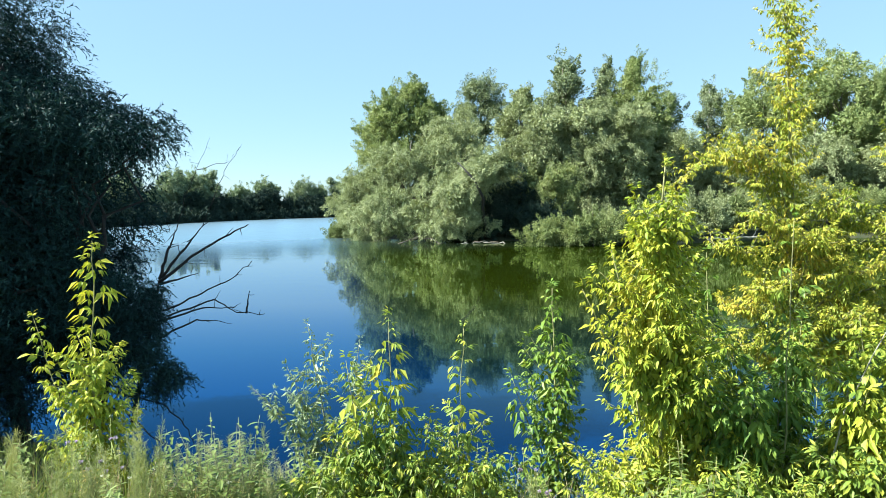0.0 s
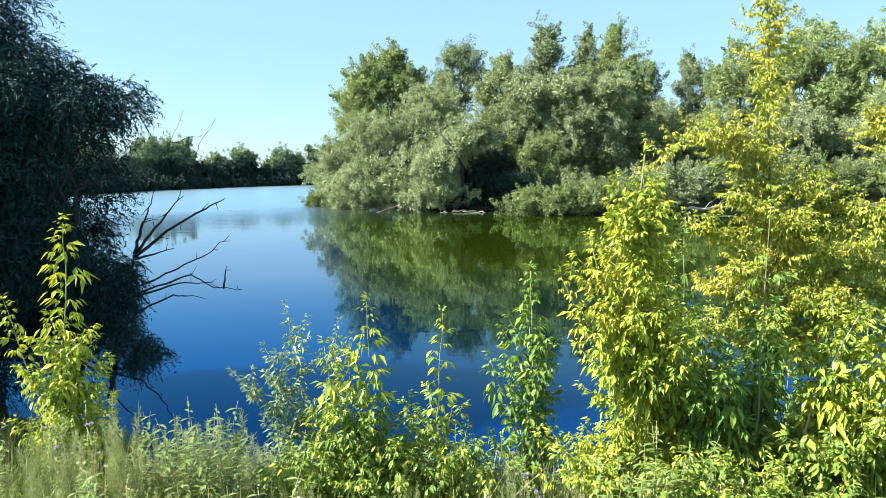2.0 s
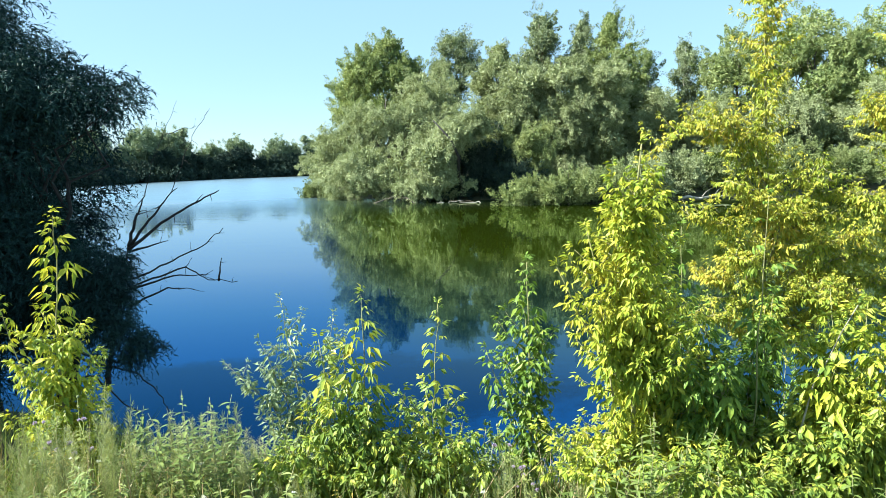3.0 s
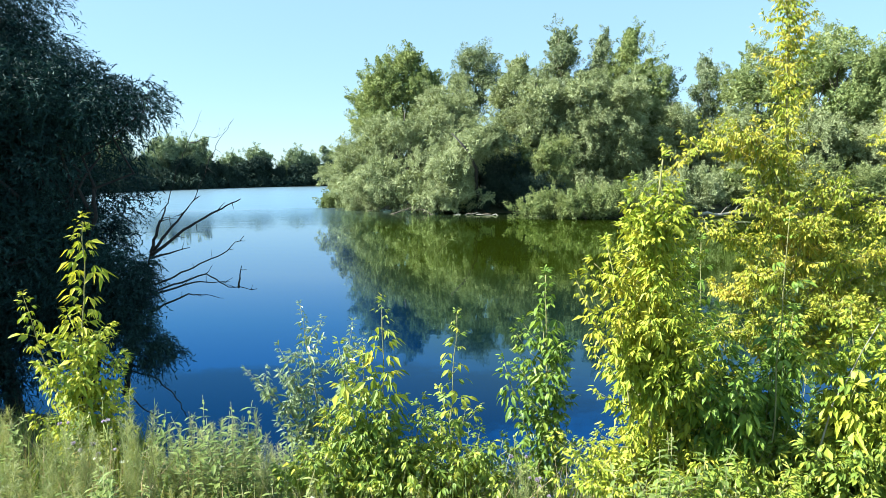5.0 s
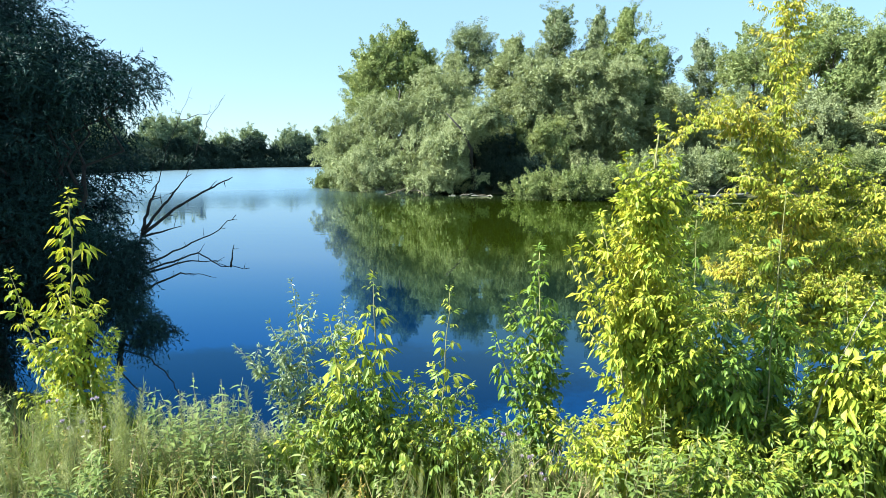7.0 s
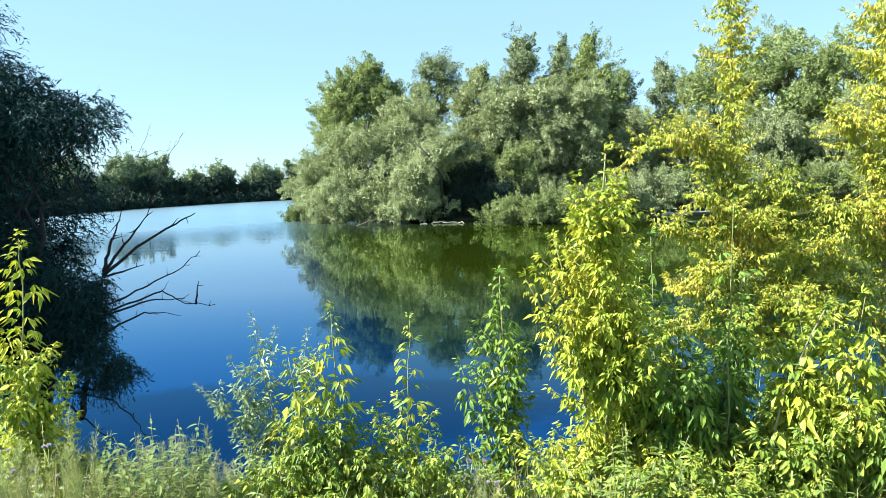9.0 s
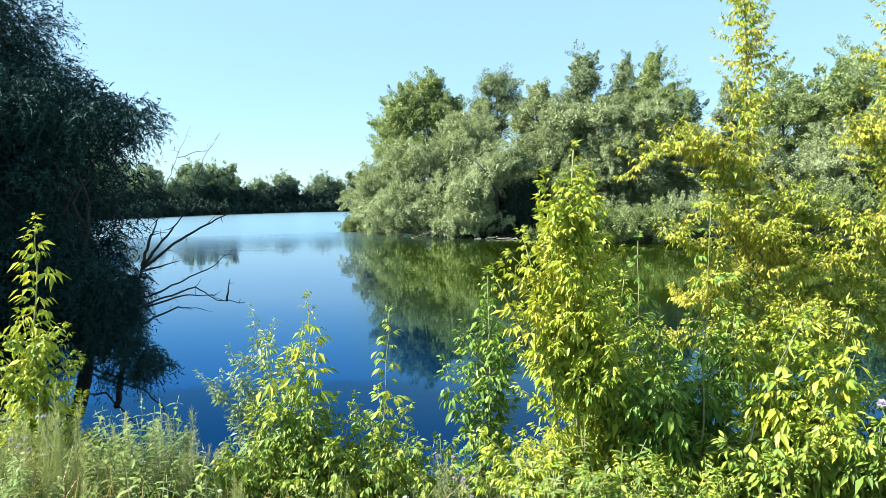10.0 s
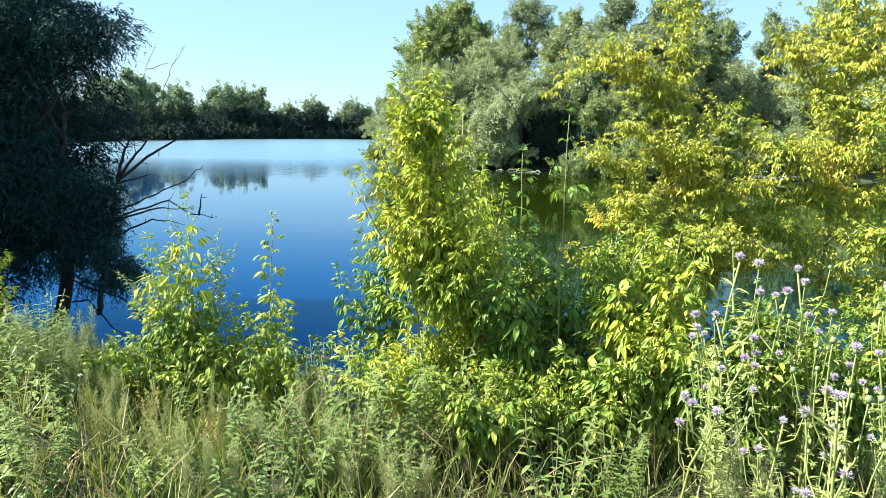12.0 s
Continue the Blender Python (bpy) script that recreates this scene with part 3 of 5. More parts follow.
for k, (x, y, h, w) in enumerate([(0.6, 61.6, 2.6, 3.4), (3.6, 62.0, 3.4, 3.8), (6.6, 53.0, 2.7, 4.2), (9.6, 52.4, 3.3, 4.0), (12.6, 53.4, 3.4, 4.4), (15.8, 55.2, 3.6, 4.2), (19.2, 57.2, 4.0, 4.6), (23.0, 59.6, 4.2, 4.8),
                                  (27.2, 60.6, 4.0, 5.0), (32.0, 62.0, 4.2, 5.2), (37.5, 62.0, 4.2, 5.6), (-9.4, 64.6, 1.8, 3.4), (-12.6, 70.0, 2.2, 3.4), (5.0, 64.4, 5.4, 4.8), (1.6, 64.4, 4.8, 4.4), (6.6, 60.0, 3.6, 3.6)]):
    lob = [(0, 0, h * 0.55, w * 0.34, w * 0.3, h * 0.42), (-w * 0.28, -0.4, h * 0.4, w * 0.26, w * 0.24, h * 0.36), (w * 0.28, -0.3, h * 0.42, w * 0.26, w * 0.24, h * 0.38)]
    # Bushes in the hollow wear the shade as a darker leaf colour.
    tree("shore_bush", x, y, h, lob, M_FAR_SHADED if k < 2 or k > 12 else M_WILLOW if k in (5, 6, 11) else M_SHRUB, "dense willow bush overhanging the water" if k in (2, 5, 6, 11) else "rounded green bush at the water's edge", "bush", "bushes along the far shore",
         clumps=62, per=105, leaf=0.25, spread=0.34, trunk_r=0.06)

# The shaded bank down the channel, and the sunlit woods behind it.
kinds = []
# Front trees and bushes take the shaded leaf colour, back trees the sunlit one.
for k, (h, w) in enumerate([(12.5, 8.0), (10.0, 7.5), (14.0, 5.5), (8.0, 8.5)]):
    kinds.append((h, tree("bank_tree", -76 - 9 * k, 150, h, (willow_lobes if w > 6 else poplar_lobes)(h, w, 10, seed=40 + k), M_FAR_SUNLIT if k in (0, 2) else M_FAR_SHADED, "sunlit pale green tree rising behind the far bank" if k in (0, 2) else "shaded dark green tree on the far bank", "tree", "trees along the far bank",
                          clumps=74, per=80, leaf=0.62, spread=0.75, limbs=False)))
low_bush = tree("bank_bush", -66, 146, 3.0, [(0, 0, 1.4, 2.2, 2.0, 1.3), (-1.8, 0, 1.0, 1.6, 1.6, 1.0), (1.8, 0.4, 1.1, 1.6, 1.6, 1.1)], M_FAR_SHADED, "shaded low bush at the far water's edge", "bush", "bushes along the far bank",
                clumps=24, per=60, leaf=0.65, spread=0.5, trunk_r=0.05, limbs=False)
g = np.random.default_rng(11)
bank = [(-64, 60), (-64, 84), (-66, 110), (-67, 138), (-62, 166), (-54, 190), (-43, 202), (-20, 211), (0, 218), (24, 214)]
for (ax, ay), (bx, by) in zip(bank, bank[1:]):
    size = math.hypot(bx - ax, by - ay)
    for s in np.arange(0, 1, 4.6 / size):
        for row in range(2):
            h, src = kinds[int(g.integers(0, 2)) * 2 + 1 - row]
            nxy = np.array([-(by - ay), bx - ax]) / size
            x, y = ax + (bx - ax) * s + nxy[0] * (row * 5 + g.uniform(0, 2)), ay + (by - ay) * s + nxy[1] * (row * 5 + g.uniform(0, 2))
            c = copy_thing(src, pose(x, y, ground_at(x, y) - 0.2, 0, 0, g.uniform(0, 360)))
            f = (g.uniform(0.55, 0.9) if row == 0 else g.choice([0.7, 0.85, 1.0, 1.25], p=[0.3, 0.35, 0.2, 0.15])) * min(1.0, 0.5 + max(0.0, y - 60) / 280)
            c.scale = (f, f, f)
        x, y = ax + (bx - ax) * s - nxy[0] * 2.7, ay + (by - ay) * s - nxy[1] * 2.7
        c = copy_thing(low_bush, pose(x, y, ground_at(x, y) - 0.3, 0, 0, g.uniform(0, 360)))
        f = g.uniform(0.7, 1.3)
        c.scale = (f, f, f)

# Driftwood on the far shores, and a stone added for an unidentified pale patch.
log = thing("driftwood_log", pose(21.5, 55.4, 0.12, 0, 0, 12), "pale bare driftwood log lying at the water's edge", "log")
part("trunk", tri_mesh("trunk", *tube(bent((-2.4, 0, 0.1), (2.4, 0, 0.35), 9, 0.03), np.linspace(0.14, 0.05, 9), 8), [M_BARK_PALE], True), log)
for k in range(3):
    part("branch_stub", tri_mesh("branch_stub", *tube(bent((-0.5 + k, 0, 0.2), (0.2 + k, -0.2 + 0.2 * k, 0.9), 5, 0.08), np.linspace(0.04, 0.012, 5), 6), [M_BARK_PALE], True), log)
v, t = tube([(0, 0, 0), (0, 0, 0.15), (0, 0, 0.28), (0, 0, 0.36)], [0.55, 0.6, 0.45, 0.2], 9)
v = v * (1 + 0.12 * rng.normal(size=v.shape))
stone = new("stand_in_stone", tri_mesh("stand_in_stone", v, t, [M_BARK], True))
stone.matrix_basis = pose(-63.4, 133.0, 0.0)
tagged(stone, "flat stone standing in for a pale patch at the far waterline", "stone")

for x, y, turn in ((-4.9, 58.6, 20), (-3.0, 58.0, 150), (-7.6, 62.6, 10), (0.6, 57.2, 5), (2.6, 56.6, 175)):
    drift = thing("fallen_branch", pose(x, y, 0.05, 0, 0, turn), "bare fallen branch lying in the shallow water", "branch", "fallen branches at the spit")
    part("branch", tri_mesh("branch", *tube(bent((-1.1, 0, -0.1), (1.2, 0.2, 0.55 if x < 0 else 0.05), 7, 0.06), np.linspace(0.06, 0.02, 7), 6), [M_BARK_PALE if x > 0 else M_BARK], True), drift)
    part("twig", tri_mesh("twig", *tube(bent((0, 0.05, 0.1), (0.7, -0.3, 0.6 if x < 0 else 0.12), 5, 0.08), np.linspace(0.025, 0.01, 5), 5), [M_BARK], True), drift)

# ---- the dark willow at the water's edge ----


def strands_mesh(name, lobes, mat, count, leaf, fall=0.7, reach=0.40, gap=0.032):
    """Hanging twigs with narrow leaves along them, growing from the outside of the lobes."""
    fine = []
    for l in lobes:
        m = 12 if l[3] > 0.4 else 3
        c, _ = on_lobe(l, m, 0.7)
        f = rng.uniform(0.28, 0.5, m)
        fine += [(*c[k], l[3] * f[k], l[4] * f[k], l[5] * f[k]) for k in range(m)] + [(*l[:3], l[3] * 0.8, l[4] * 0.8, l[5] * 0.8)]
    lobes = fine
    vol = np.array([l[3] * l[5] + l[4] * l[5] for l in lobes])
    take = np.maximum(2, count * vol / vol.sum()).astype(int)
    bases, ways = [], []
    for lobe, n in zip(lobes, take):
        p, o = on_lobe(lobe, n, 0.3)
        go = unit(o * [1, 1, 0.6] + rng.normal(0, 0.6, (n, 3)))
        size = reach * rng.uniform(0.5, 1.4, n)
        steps = int(reach / gap)
        for k in range(steps):
            s = (k + rng.uniform(0, 1, n)) / steps
            q = p + go * (size * s)[:, None]
            q[:, 2] -= fall * size * s * s
            w = go.copy()
            w[:, 2] -= 2 * fall * s
            bases.append(q)
            ways.append(unit(unit(w) + rng.normal(0, 0.62, (n, 3))))
    b, w = np.concatenate(bases), np.concatenate(ways)
    ln_ = leaf * rng.uniform(0.6, 1.25, len(b))
    return tri_mesh(name, *slivers(b, w, ln_, ln_ * 0.26), [mat])


WX, WY = -5.0, 8.6
wz = ground_at(WX, WY) - 0.1
willow = thing("willow_tree", pose(WX, WY, wz), "large willow, dark in shade, with drooping leaves and dead lower branches", "tree")


def at_willow(p):
    return [(x - WX, y - WY, z - wz) for x, y, z in p]


# The first two lobes are unseen, added to throw shade on the dead branches.
WLOBES = [(-7.3, 6.7, 4.4, 1.2, 1.2, 1.7), (-7.4, 6.6, 2.6, 1.2, 1.2, 1.3), (-6.1, 8.7, 5.15, 0.85, 1.2, 0.85), (-5.4, 8.5, 4.5, 0.75, 1.1, 0.6), (-4.8, 8.5, 4.34, 0.55, 0.8, 0.48), (-4.28, 8.5, 4.24, 0.46, 0.7, 0.38), (-3.82, 8.5, 4.20, 0.36, 0.5, 0.32), (-4.5, 8.5, 3.98, 0.50, 0.6, 0.30), (-5.7, 8.3, 3.5, 1.1, 1.2, 0.9), (-5.45, 8.4, 2.5, 0.75, 1.0, 0.8),
          (-6.8, 8.5, 4.3, 1.3, 1.5, 1.4), (-6.4, 8.3, 2.6, 1.3, 1.4, 1.2), (-5.8, 8.4, 1.7, 0.9, 1.0, 0.6), (-7.7, 8.8, 3.4, 1.4, 1.6, 2.0), (-6.7, 8.8, 6.0, 1.2, 1.4, 1.1),
          (-7.0, 8.2, 1.4, 1.2, 1.2, 0.9), (-6.0, 9.6, 3.4, 1.4, 0.7, 1.6), (-7.4, 9.8, 4.6, 1.8, 0.8, 1.8), (-5.6, 9.4, 2.2, 0.9, 0.6, 1.0), (-6.0, 8.0, 0.95, 0.9, 0.7, 0.5), (-6.9, 8.0, 0.8, 0.9, 0.8, 0.5)]
WLOW = [(-4.34, 8.3, 2.24, 0.22, 0.25, 0.14), (-4.10, 8.3, 2.10, 0.30, 0.3, 0.26), (-3.88, 8.3, 2.02, 0.24, 0.3, 0.26), (-4.15, 8.3, 1.75, 0.34, 0.3, 0.28), (-3.95, 8.3, 1.62, 0.26, 0.3, 0.28),
        (-4.05, 8.3, 1.36, 0.30, 0.3, 0.24), (-3.82, 8.3, 1.22, 0.26, 0.3, 0.24), (-3.66, 8.3, 1.06, 0.20, 0.25, 0.20), (-4.0, 8.3, 1.02, 0.24, 0.25, 0.14), (-4.55, 8.4, 1.85, 0.40, 0.4, 0.55), (-4.45, 8.4, 1.35, 0.30, 0.3, 0.30), (-5.0, 8.4, 2.5, 0.42, 0.4, 0.5), (-5.05, 8.4, 3.0, 0.36, 0.4, 0.4), (-4.9, 8.3, 2.0, 0.45, 0.4, 0.5), (-5.3, 8.2, 1.7, 0.5, 0.4, 0.6), (-4.8, 8.3, 1.3, 0.4, 0.3, 0.3)]
wl = [(x - WX, y - WY, z - wz, a, b, c) for x, y, z, a, b, c in WLOBES]
part("trunk", tri_mesh("trunk", *tube(at_willow([(-5.15, 8.6, -0.3), (-5.0, 8.6, 0.1), (-4.8, 8.55, 0.5), (-4.65, 8.5, 1.0), (-4.75, 8.5, 1.8), (-5.1, 8.5, 2.8), (-5.6, 8.6, 4.0), (-6.0, 8.6, 5.6)]),
                                      [0.15, 0.115, 0.095, 0.085, 0.075, 0.06, 0.04, 0.02], 9), [M_SHADED_WOOD], True), willow)
part("trunk", tri_mesh("trunk", *tube(at_willow([(-6.0, 8.9, -0.2), (-6.1, 8.8, 1.0), (-6.4, 8.7, 2.5), (-6.9, 8.6, 4.2), (-7.2, 8.7, 5.4)]), [0.12, 0.10, 0.08, 0.05, 0.02], 9), [M_SHADED_WOOD], True), willow)
wlow = [(x - 0.05 - WX, y - WY, z - wz, a, b, c) for x, y, z, a, b, c in WLOW]
for l in wl[:11] + wlow:
    c = np.array(l[:3])
    start = np.array(at_willow([(-4.75, 8.5, 1.4 if c[2] < 2.6 else 2.4)])[0])
    part("limb", tri_mesh("limb", *tube(bent(start, c + [0, 0, 0.1], 7, 0.10, 0.08), np.linspace(0.028, 0.006, 7), 6), [M_SHADED_WOOD], True), willow)
part("crown", strands_mesh("crown", wl[2:], M_WILLOW_SHADED, 38000, 0.056, 0.5, 0.20, 0.019), willow, "drooping narrow leaves coloured as in shade", "stuff")
part("inner_crown", strands_mesh("inner_crown", wl[:2] + [(x, y, z, a * 0.80, b * 0.80, c * 0.80) for x, y, z, a, b, c in wl[2:]], M_WILLOW_SHADED, 22000, 0.085, 0.7, 0.24, 0.026), willow, "leaves filling the crown, and its unseen lobes that block the sun", "stuff")
part("lower_crown", strands_mesh("lower_crown", wlow, M_WILLOW_SHADED, 14000, 0.055, 0.8, 0.16, 0.018), willow, "dense low foliage over the water, coloured as in shade", "stuff")

DEAD = [[(-4.46, 8.83, 0.37), (-4.29, 8.72, 0.90), (-4.05, 8.61, 1.79), (-3.86, 8.49, 2.35)], [(-3.86, 8.49, 2.35), (-3.73, 8.49, 2.74), (-3.70, 8.49, 2.78), (-3.60, 8.49, 3.04)],
        [(-3.83, 8.49, 2.37), (-3.50, 8.49, 2.75), (-3.28, 8.49, 3.02)], [(-3.86, 8.49, 2.31), (-3.43, 8.49, 2.64), (-2.98, 8.49, 2.89), (-2.68, 8.49, 3.04)],
        [(-3.82, 8.49, 2.29), (-3.35, 8.49, 2.42)], [(-3.92, 8.49, 1.90), (-3.72, 8.49, 1.98), (-3.31, 8.49, 2.16), (-2.93, 8.49, 2.34), (-2.65, 8.49, 2.57)],
        [(-3.92, 8.49, 1.79), (-3.69, 8.49, 1.90), (-3.15, 8.49, 2.08), (-2.87, 8.49, 1.91), (-2.50, 8.49, 1.89)], [(-2.74, 8.49, 1.90), (-2.69, 8.49, 2.19)],
        [(-3.92, 8.49, 1.79), (-3.31, 8.49, 1.97), (-2.91, 8.49, 1.97)], [(-3.92, 8.49, 1.57), (-3.39, 8.49, 1.82), (-3.10, 8.49, 1.80)]]
DEAD_UP = [[(-3.60, 8.49, 3.02), (-3.31, 8.16, 3.47), (-3.12, 8.05, 3.79), (-2.97, 8.05, 4.10)], [(-3.14, 8.05, 3.72), (-2.74, 8.05, 3.82)], [(-3.28, 8.49, 3.01), (-2.86, 7.94, 3.52), (-2.65, 7.82, 3.80), (-2.51, 7.82, 3.99)]]
DEAD_LOW = [[(-5.15, 9.28, 0.73), (-4.33, 8.49, 0.82), (-3.88, 8.49, 0.71), (-3.63, 8.49, 0.48), (-3.48, 8.49, 0.18)], [(-5.04, 9.17, 0.84), (-4.33, 8.49, 0.90), (-4.02, 8.49, 0.82), (-3.80, 8.49, 0.90)], [(-5.15, 9.28, 0.39), (-4.59, 8.83, 0.56), (-4.15, 8.61, 0.28), (-3.92, 8.61, 0.11)]]


def fine_line(p, n=5):
    """More points, slightly crooked, along a few."""
    p = np.array(p, float)
    out = [p[0]]
    for a_, b_ in zip(p, p[1:]):
        for k in range(1, n + 1):
            out.append(a_ + (b_ - a_) * k / n + (rng.normal(0, 0.008, 3) if k < n else 0))
    return np.array(out)


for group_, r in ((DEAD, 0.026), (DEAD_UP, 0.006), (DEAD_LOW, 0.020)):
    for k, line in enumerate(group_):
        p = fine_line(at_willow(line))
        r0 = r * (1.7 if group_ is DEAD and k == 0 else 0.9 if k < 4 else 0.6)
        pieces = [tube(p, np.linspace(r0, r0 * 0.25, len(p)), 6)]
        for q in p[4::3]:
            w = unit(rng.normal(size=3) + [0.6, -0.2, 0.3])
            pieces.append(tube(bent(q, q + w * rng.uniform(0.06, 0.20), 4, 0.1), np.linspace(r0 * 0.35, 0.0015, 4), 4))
        part("dead_branch", tri_mesh("dead_branch", *join(pieces), [M_SHADED_WOOD], True), willow, "bare dead branch in shaded tone")

# ---- maple saplings on the bank ----


def leaflet(o, way, up, size, width, curl=0.35):
    """One leaflet: folded on its midrib, drooping to the tip; 8 triangles."""
    o, way, up = np.array(o, float), unit(np.array(way, float)), unit(np.array(up, float))
    side = unit(np.cross(way, up))
    up = np.cross(side, way)
    rows = [(0.34, 0.42), (0.68, 0.36)]
    v = [o]
    for s, w in rows:
        c = o + way * size * s - up * size * curl * s * s
        v += [c - side * size * width * w + up * size * 0.04, c, c + side * size * width * w + up * size * 0.04]
    v.append(o + way * size - up * size * curl)
    t = [(0, 1, 2), (0, 2, 3), (1, 4, 5), (1, 5, 2), (2, 5, 6), (2, 6, 3), (4, 7, 5), (5, 7, 6)]
    return np.array(v), np.array(t)


def compound_leaf(pairs, width, seed, droop=0.5):
    """A pinnate leaf of unit length: a stalk along +y and drooping leaflets."""
    g = np.random.default_rng(seed)
    line = np.array([(0, 0, 0), (0, 0.3, 0.05), (0, 0.62, 0.03)])
    pieces = [tube(line, [0.012, 0.010, 0.006], 3)]
    pieces.append(leaflet(line[2], (g.normal(0, 0.08), 1, -droop), (0, droop, 1), 0.52, width))
    for k in range(pairs):
        o = line[1] + (line[2] - line[1]) * (0.15 + 0.75 * k / max(1, pairs))
        for sx in (-1, 1):
            pieces.append(leaflet(o, (sx * 0.95, 0.55 + 0.25 * k + g.normal(0, 0.1), -droop * g.uniform(0.7, 1.3)), (sx * 0.3, 0.2, 1), 0.46 * g.uniform(0.85, 1.1), width))
    return join(pieces)


def simple_leaf(width, seed):
    v, t = leaflet((0, 0.12, 0), (0, 1, -0.25), (0, 0.25, 1), 0.9, width, 0.3)
    return join([tube([(0, 0, 0), (0, 0.12, 0)], [0.012, 0.01], 3), (v, t)])


def plain_leaf(b):
    """The same leaf with each leaflet as one folded blade."""
    v, t = b
    n = (len(v) - 8) // 8
    first = len(v) - 8 * n
    pick, tri = [], []
    for k in range(n):
        o = first + 8 * k
        tri += [(4 * k, 4 * k + 1, 4 * k + 3), (4 * k, 4 * k + 3, 4 * k + 2)]
        pick += [o, o + 1, o + 3, o + 7]
    return v[pick], np.array(tri)


LEAVES = {}
HANGING = [compound_leaf(2, 0.44, 1, 0.75), compound_leaf(1, 0.52, 2, 0.60), compound_leaf(2, 0.40, 3, 1.15), compound_leaf(1, 0.47, 4, 0.9), compound_leaf(2, 0.47, 6, 0.4)]
for key, mat, builds in (("maple", M_MAPLE, HANGING), ("gold", M_GOLD, HANGING), ("green", M_MAPLE_GREEN, HANGING), ("young", M_YOUNG, HANGING),
                         ("grey", M_GREY_LEAF, [simple_leaf(0.40, 1), compound_leaf(2, 0.34, 5, 0.8), simple_leaf(0.34, 2), compound_leaf(2, 0.30, 7, 1.1)])):
    LEAVES[key] = [(plain_leaf(b), tri_mesh("leaf", *b, [mat])) for b in builds]


class Plant:
    """Collects the shoots and leaves of one plant, then builds it."""

    def __init__(self, name, x, y, label, category, group="", leaf="maple", size=0.17, seed=0, bark=None):
        self.g = np.random.default_rng(seed)
        self.foot = np.array((x, y, ground_at(x, y) - 0.03))
        self.root = thing(name, pose(*self.foot), label, category, group)
        self.kind, self.size, self.stems, self.leaves, self.bark = leaf, size, [], [], bark or M_STEM

    def shoot(self, points, r=0.008, gap=0.07, bare=0.25, scale=1.0, tip=0.35):
        """A stem through world points, with opposite pairs of leaves above its bare part."""
        p = np.array(points, float) - self.foot
        q = [p[0]]
        for a_, b_ in zip(p, p[1:]):
            m = max(2, int(np.linalg.norm(b_ - a_) / 0.12))
            q += [a_ + (b_ - a_) * k / m + self.g.normal(0, 0.004, 3) for k in range(1, m + 1)]
        q = np.array(q)
        self.stems.append((q, np.linspace(r, r * 0.25, len(q))))
        seg = np.concatenate([[0], np.cumsum(np.linalg.norm(np.diff(q, axis=0), axis=1))])
        total, turn = seg[-1], self.g.uniform(0, 3)
        d = total * bare
        while d < total:
            at = np.array([np.interp(d, seg, q[:, k]) for k in range(3)])
            ahead = np.array([np.interp(min(total, d + 0.03), seg, q[:, k]) for k in range(3)]) - np.array([np.interp(d - 0.03, seg, q[:, k]) for k in range(3)])
            along = unit(ahead)
            young = min(1.0, tip + (total - d) / 0.40)
            for sx in (0, math.pi):
                if self.g.random() < 0.07:
                    continue
                a_ = turn + sx + self.g.normal(0, 0.25)
                flat = np.array([math.cos(a_), math.sin(a_), 0.0])
                way = unit(flat + along * (0.75 - 0.55 * young) + [0, 0, self.g.normal(-0.12, 0.28)])
                self.leaf(at, way, self.size * 0.86 * scale * young * self.g.uniform(0.7, 1.25))
            turn += math.pi / 2 + self.g.normal(0, 0.2)
            d += gap * 0.60 * (0.45 + 0.55 * young) * self.g.uniform(0.8, 1.25)

        for k in range(3):
            a_ = turn + k * 2.1
            self.leaf(q[-1], unit(along + [0.5 * math.cos(a_), 0.5 * math.sin(a_), 0.2]), self.size * scale * max(tip, 0.4))

    def leaf(self, at, way, size):
        y_ = Vector(way).normalized()
        up = Vector((self.g.normal(0, 0.4), self.g.normal(0, 0.4), 1))
        x_ = y_.cross(up).normalized()
        z_ = x_.cross(y_)
        m = Matrix((x_, y_, z_)).transposed().to_4x4()
        self.leaves.append((Matrix.Translation(at) @ m @ Matrix.Scale(size, 4), int(self.g.integers(0, len(LEAVES[self.kind])))))

    def bushy(self, line, count, reach, low=0.1, high=0.95, rise=0.8, gap=0.065, scale=1.0, bare=0.12, taper=0.5, sides=None):
        """Side shoots round a stem: longer below, shorter above."""
        p = np.array(line, float)
        for k in range(count):
            s = low + (high - low) * (k + self.g.uniform(0, 0.8)) / count
            f = s * (len(p) - 1)
            i_ = min(int(f), len(p) - 2)
            at = p[i_] + (p[i_ + 1] - p[i_]) * (f - i_)
            a_ = k * 2.4 + self.g.normal(0, 0.4) if sides is None else self.g.uniform(*sides)
            size = reach * (1 - taper * s) * self.g.uniform(0.7, 1.2)
            way = np.array([math.cos(a_), math.sin(a_), rise * self.g.uniform(0.6, 1.3) if rise else self.g.uniform(-0.7, 1.1)])
            end = at + unit(way) * size
            mid = at + (end - at) * 0.5 + [0, 0, -0.04 * size]
            self.shoot([at, mid, end + [0, 0, 0.05 * size]], 0.004, gap, bare, scale, 0.45)

    def done(self, most=300):
        """Stems as parts; the leaves nearest to the path each a part, those behind joined."""
        thin = [tube(q, r, 4) for q, r in self.stems if r[0] < 0.005]
        if thin:
            part("twig_mass", tri_mesh("twig_mass", *join(thin), [self.bark], True), self.root, kind="stuff")
        for q, r in self.stems:
            if r[0] < 0.005:
                continue
            part("stem", tri_mesh("stem", *tube(q, r, 5), [self.bark], True), self.root)
        self.leaves.sort(key=lambda l: l[0].translation.y)
        for m, k in self.leaves[:most]:
            ob = new("leaf", LEAVES[self.kind][k][1])
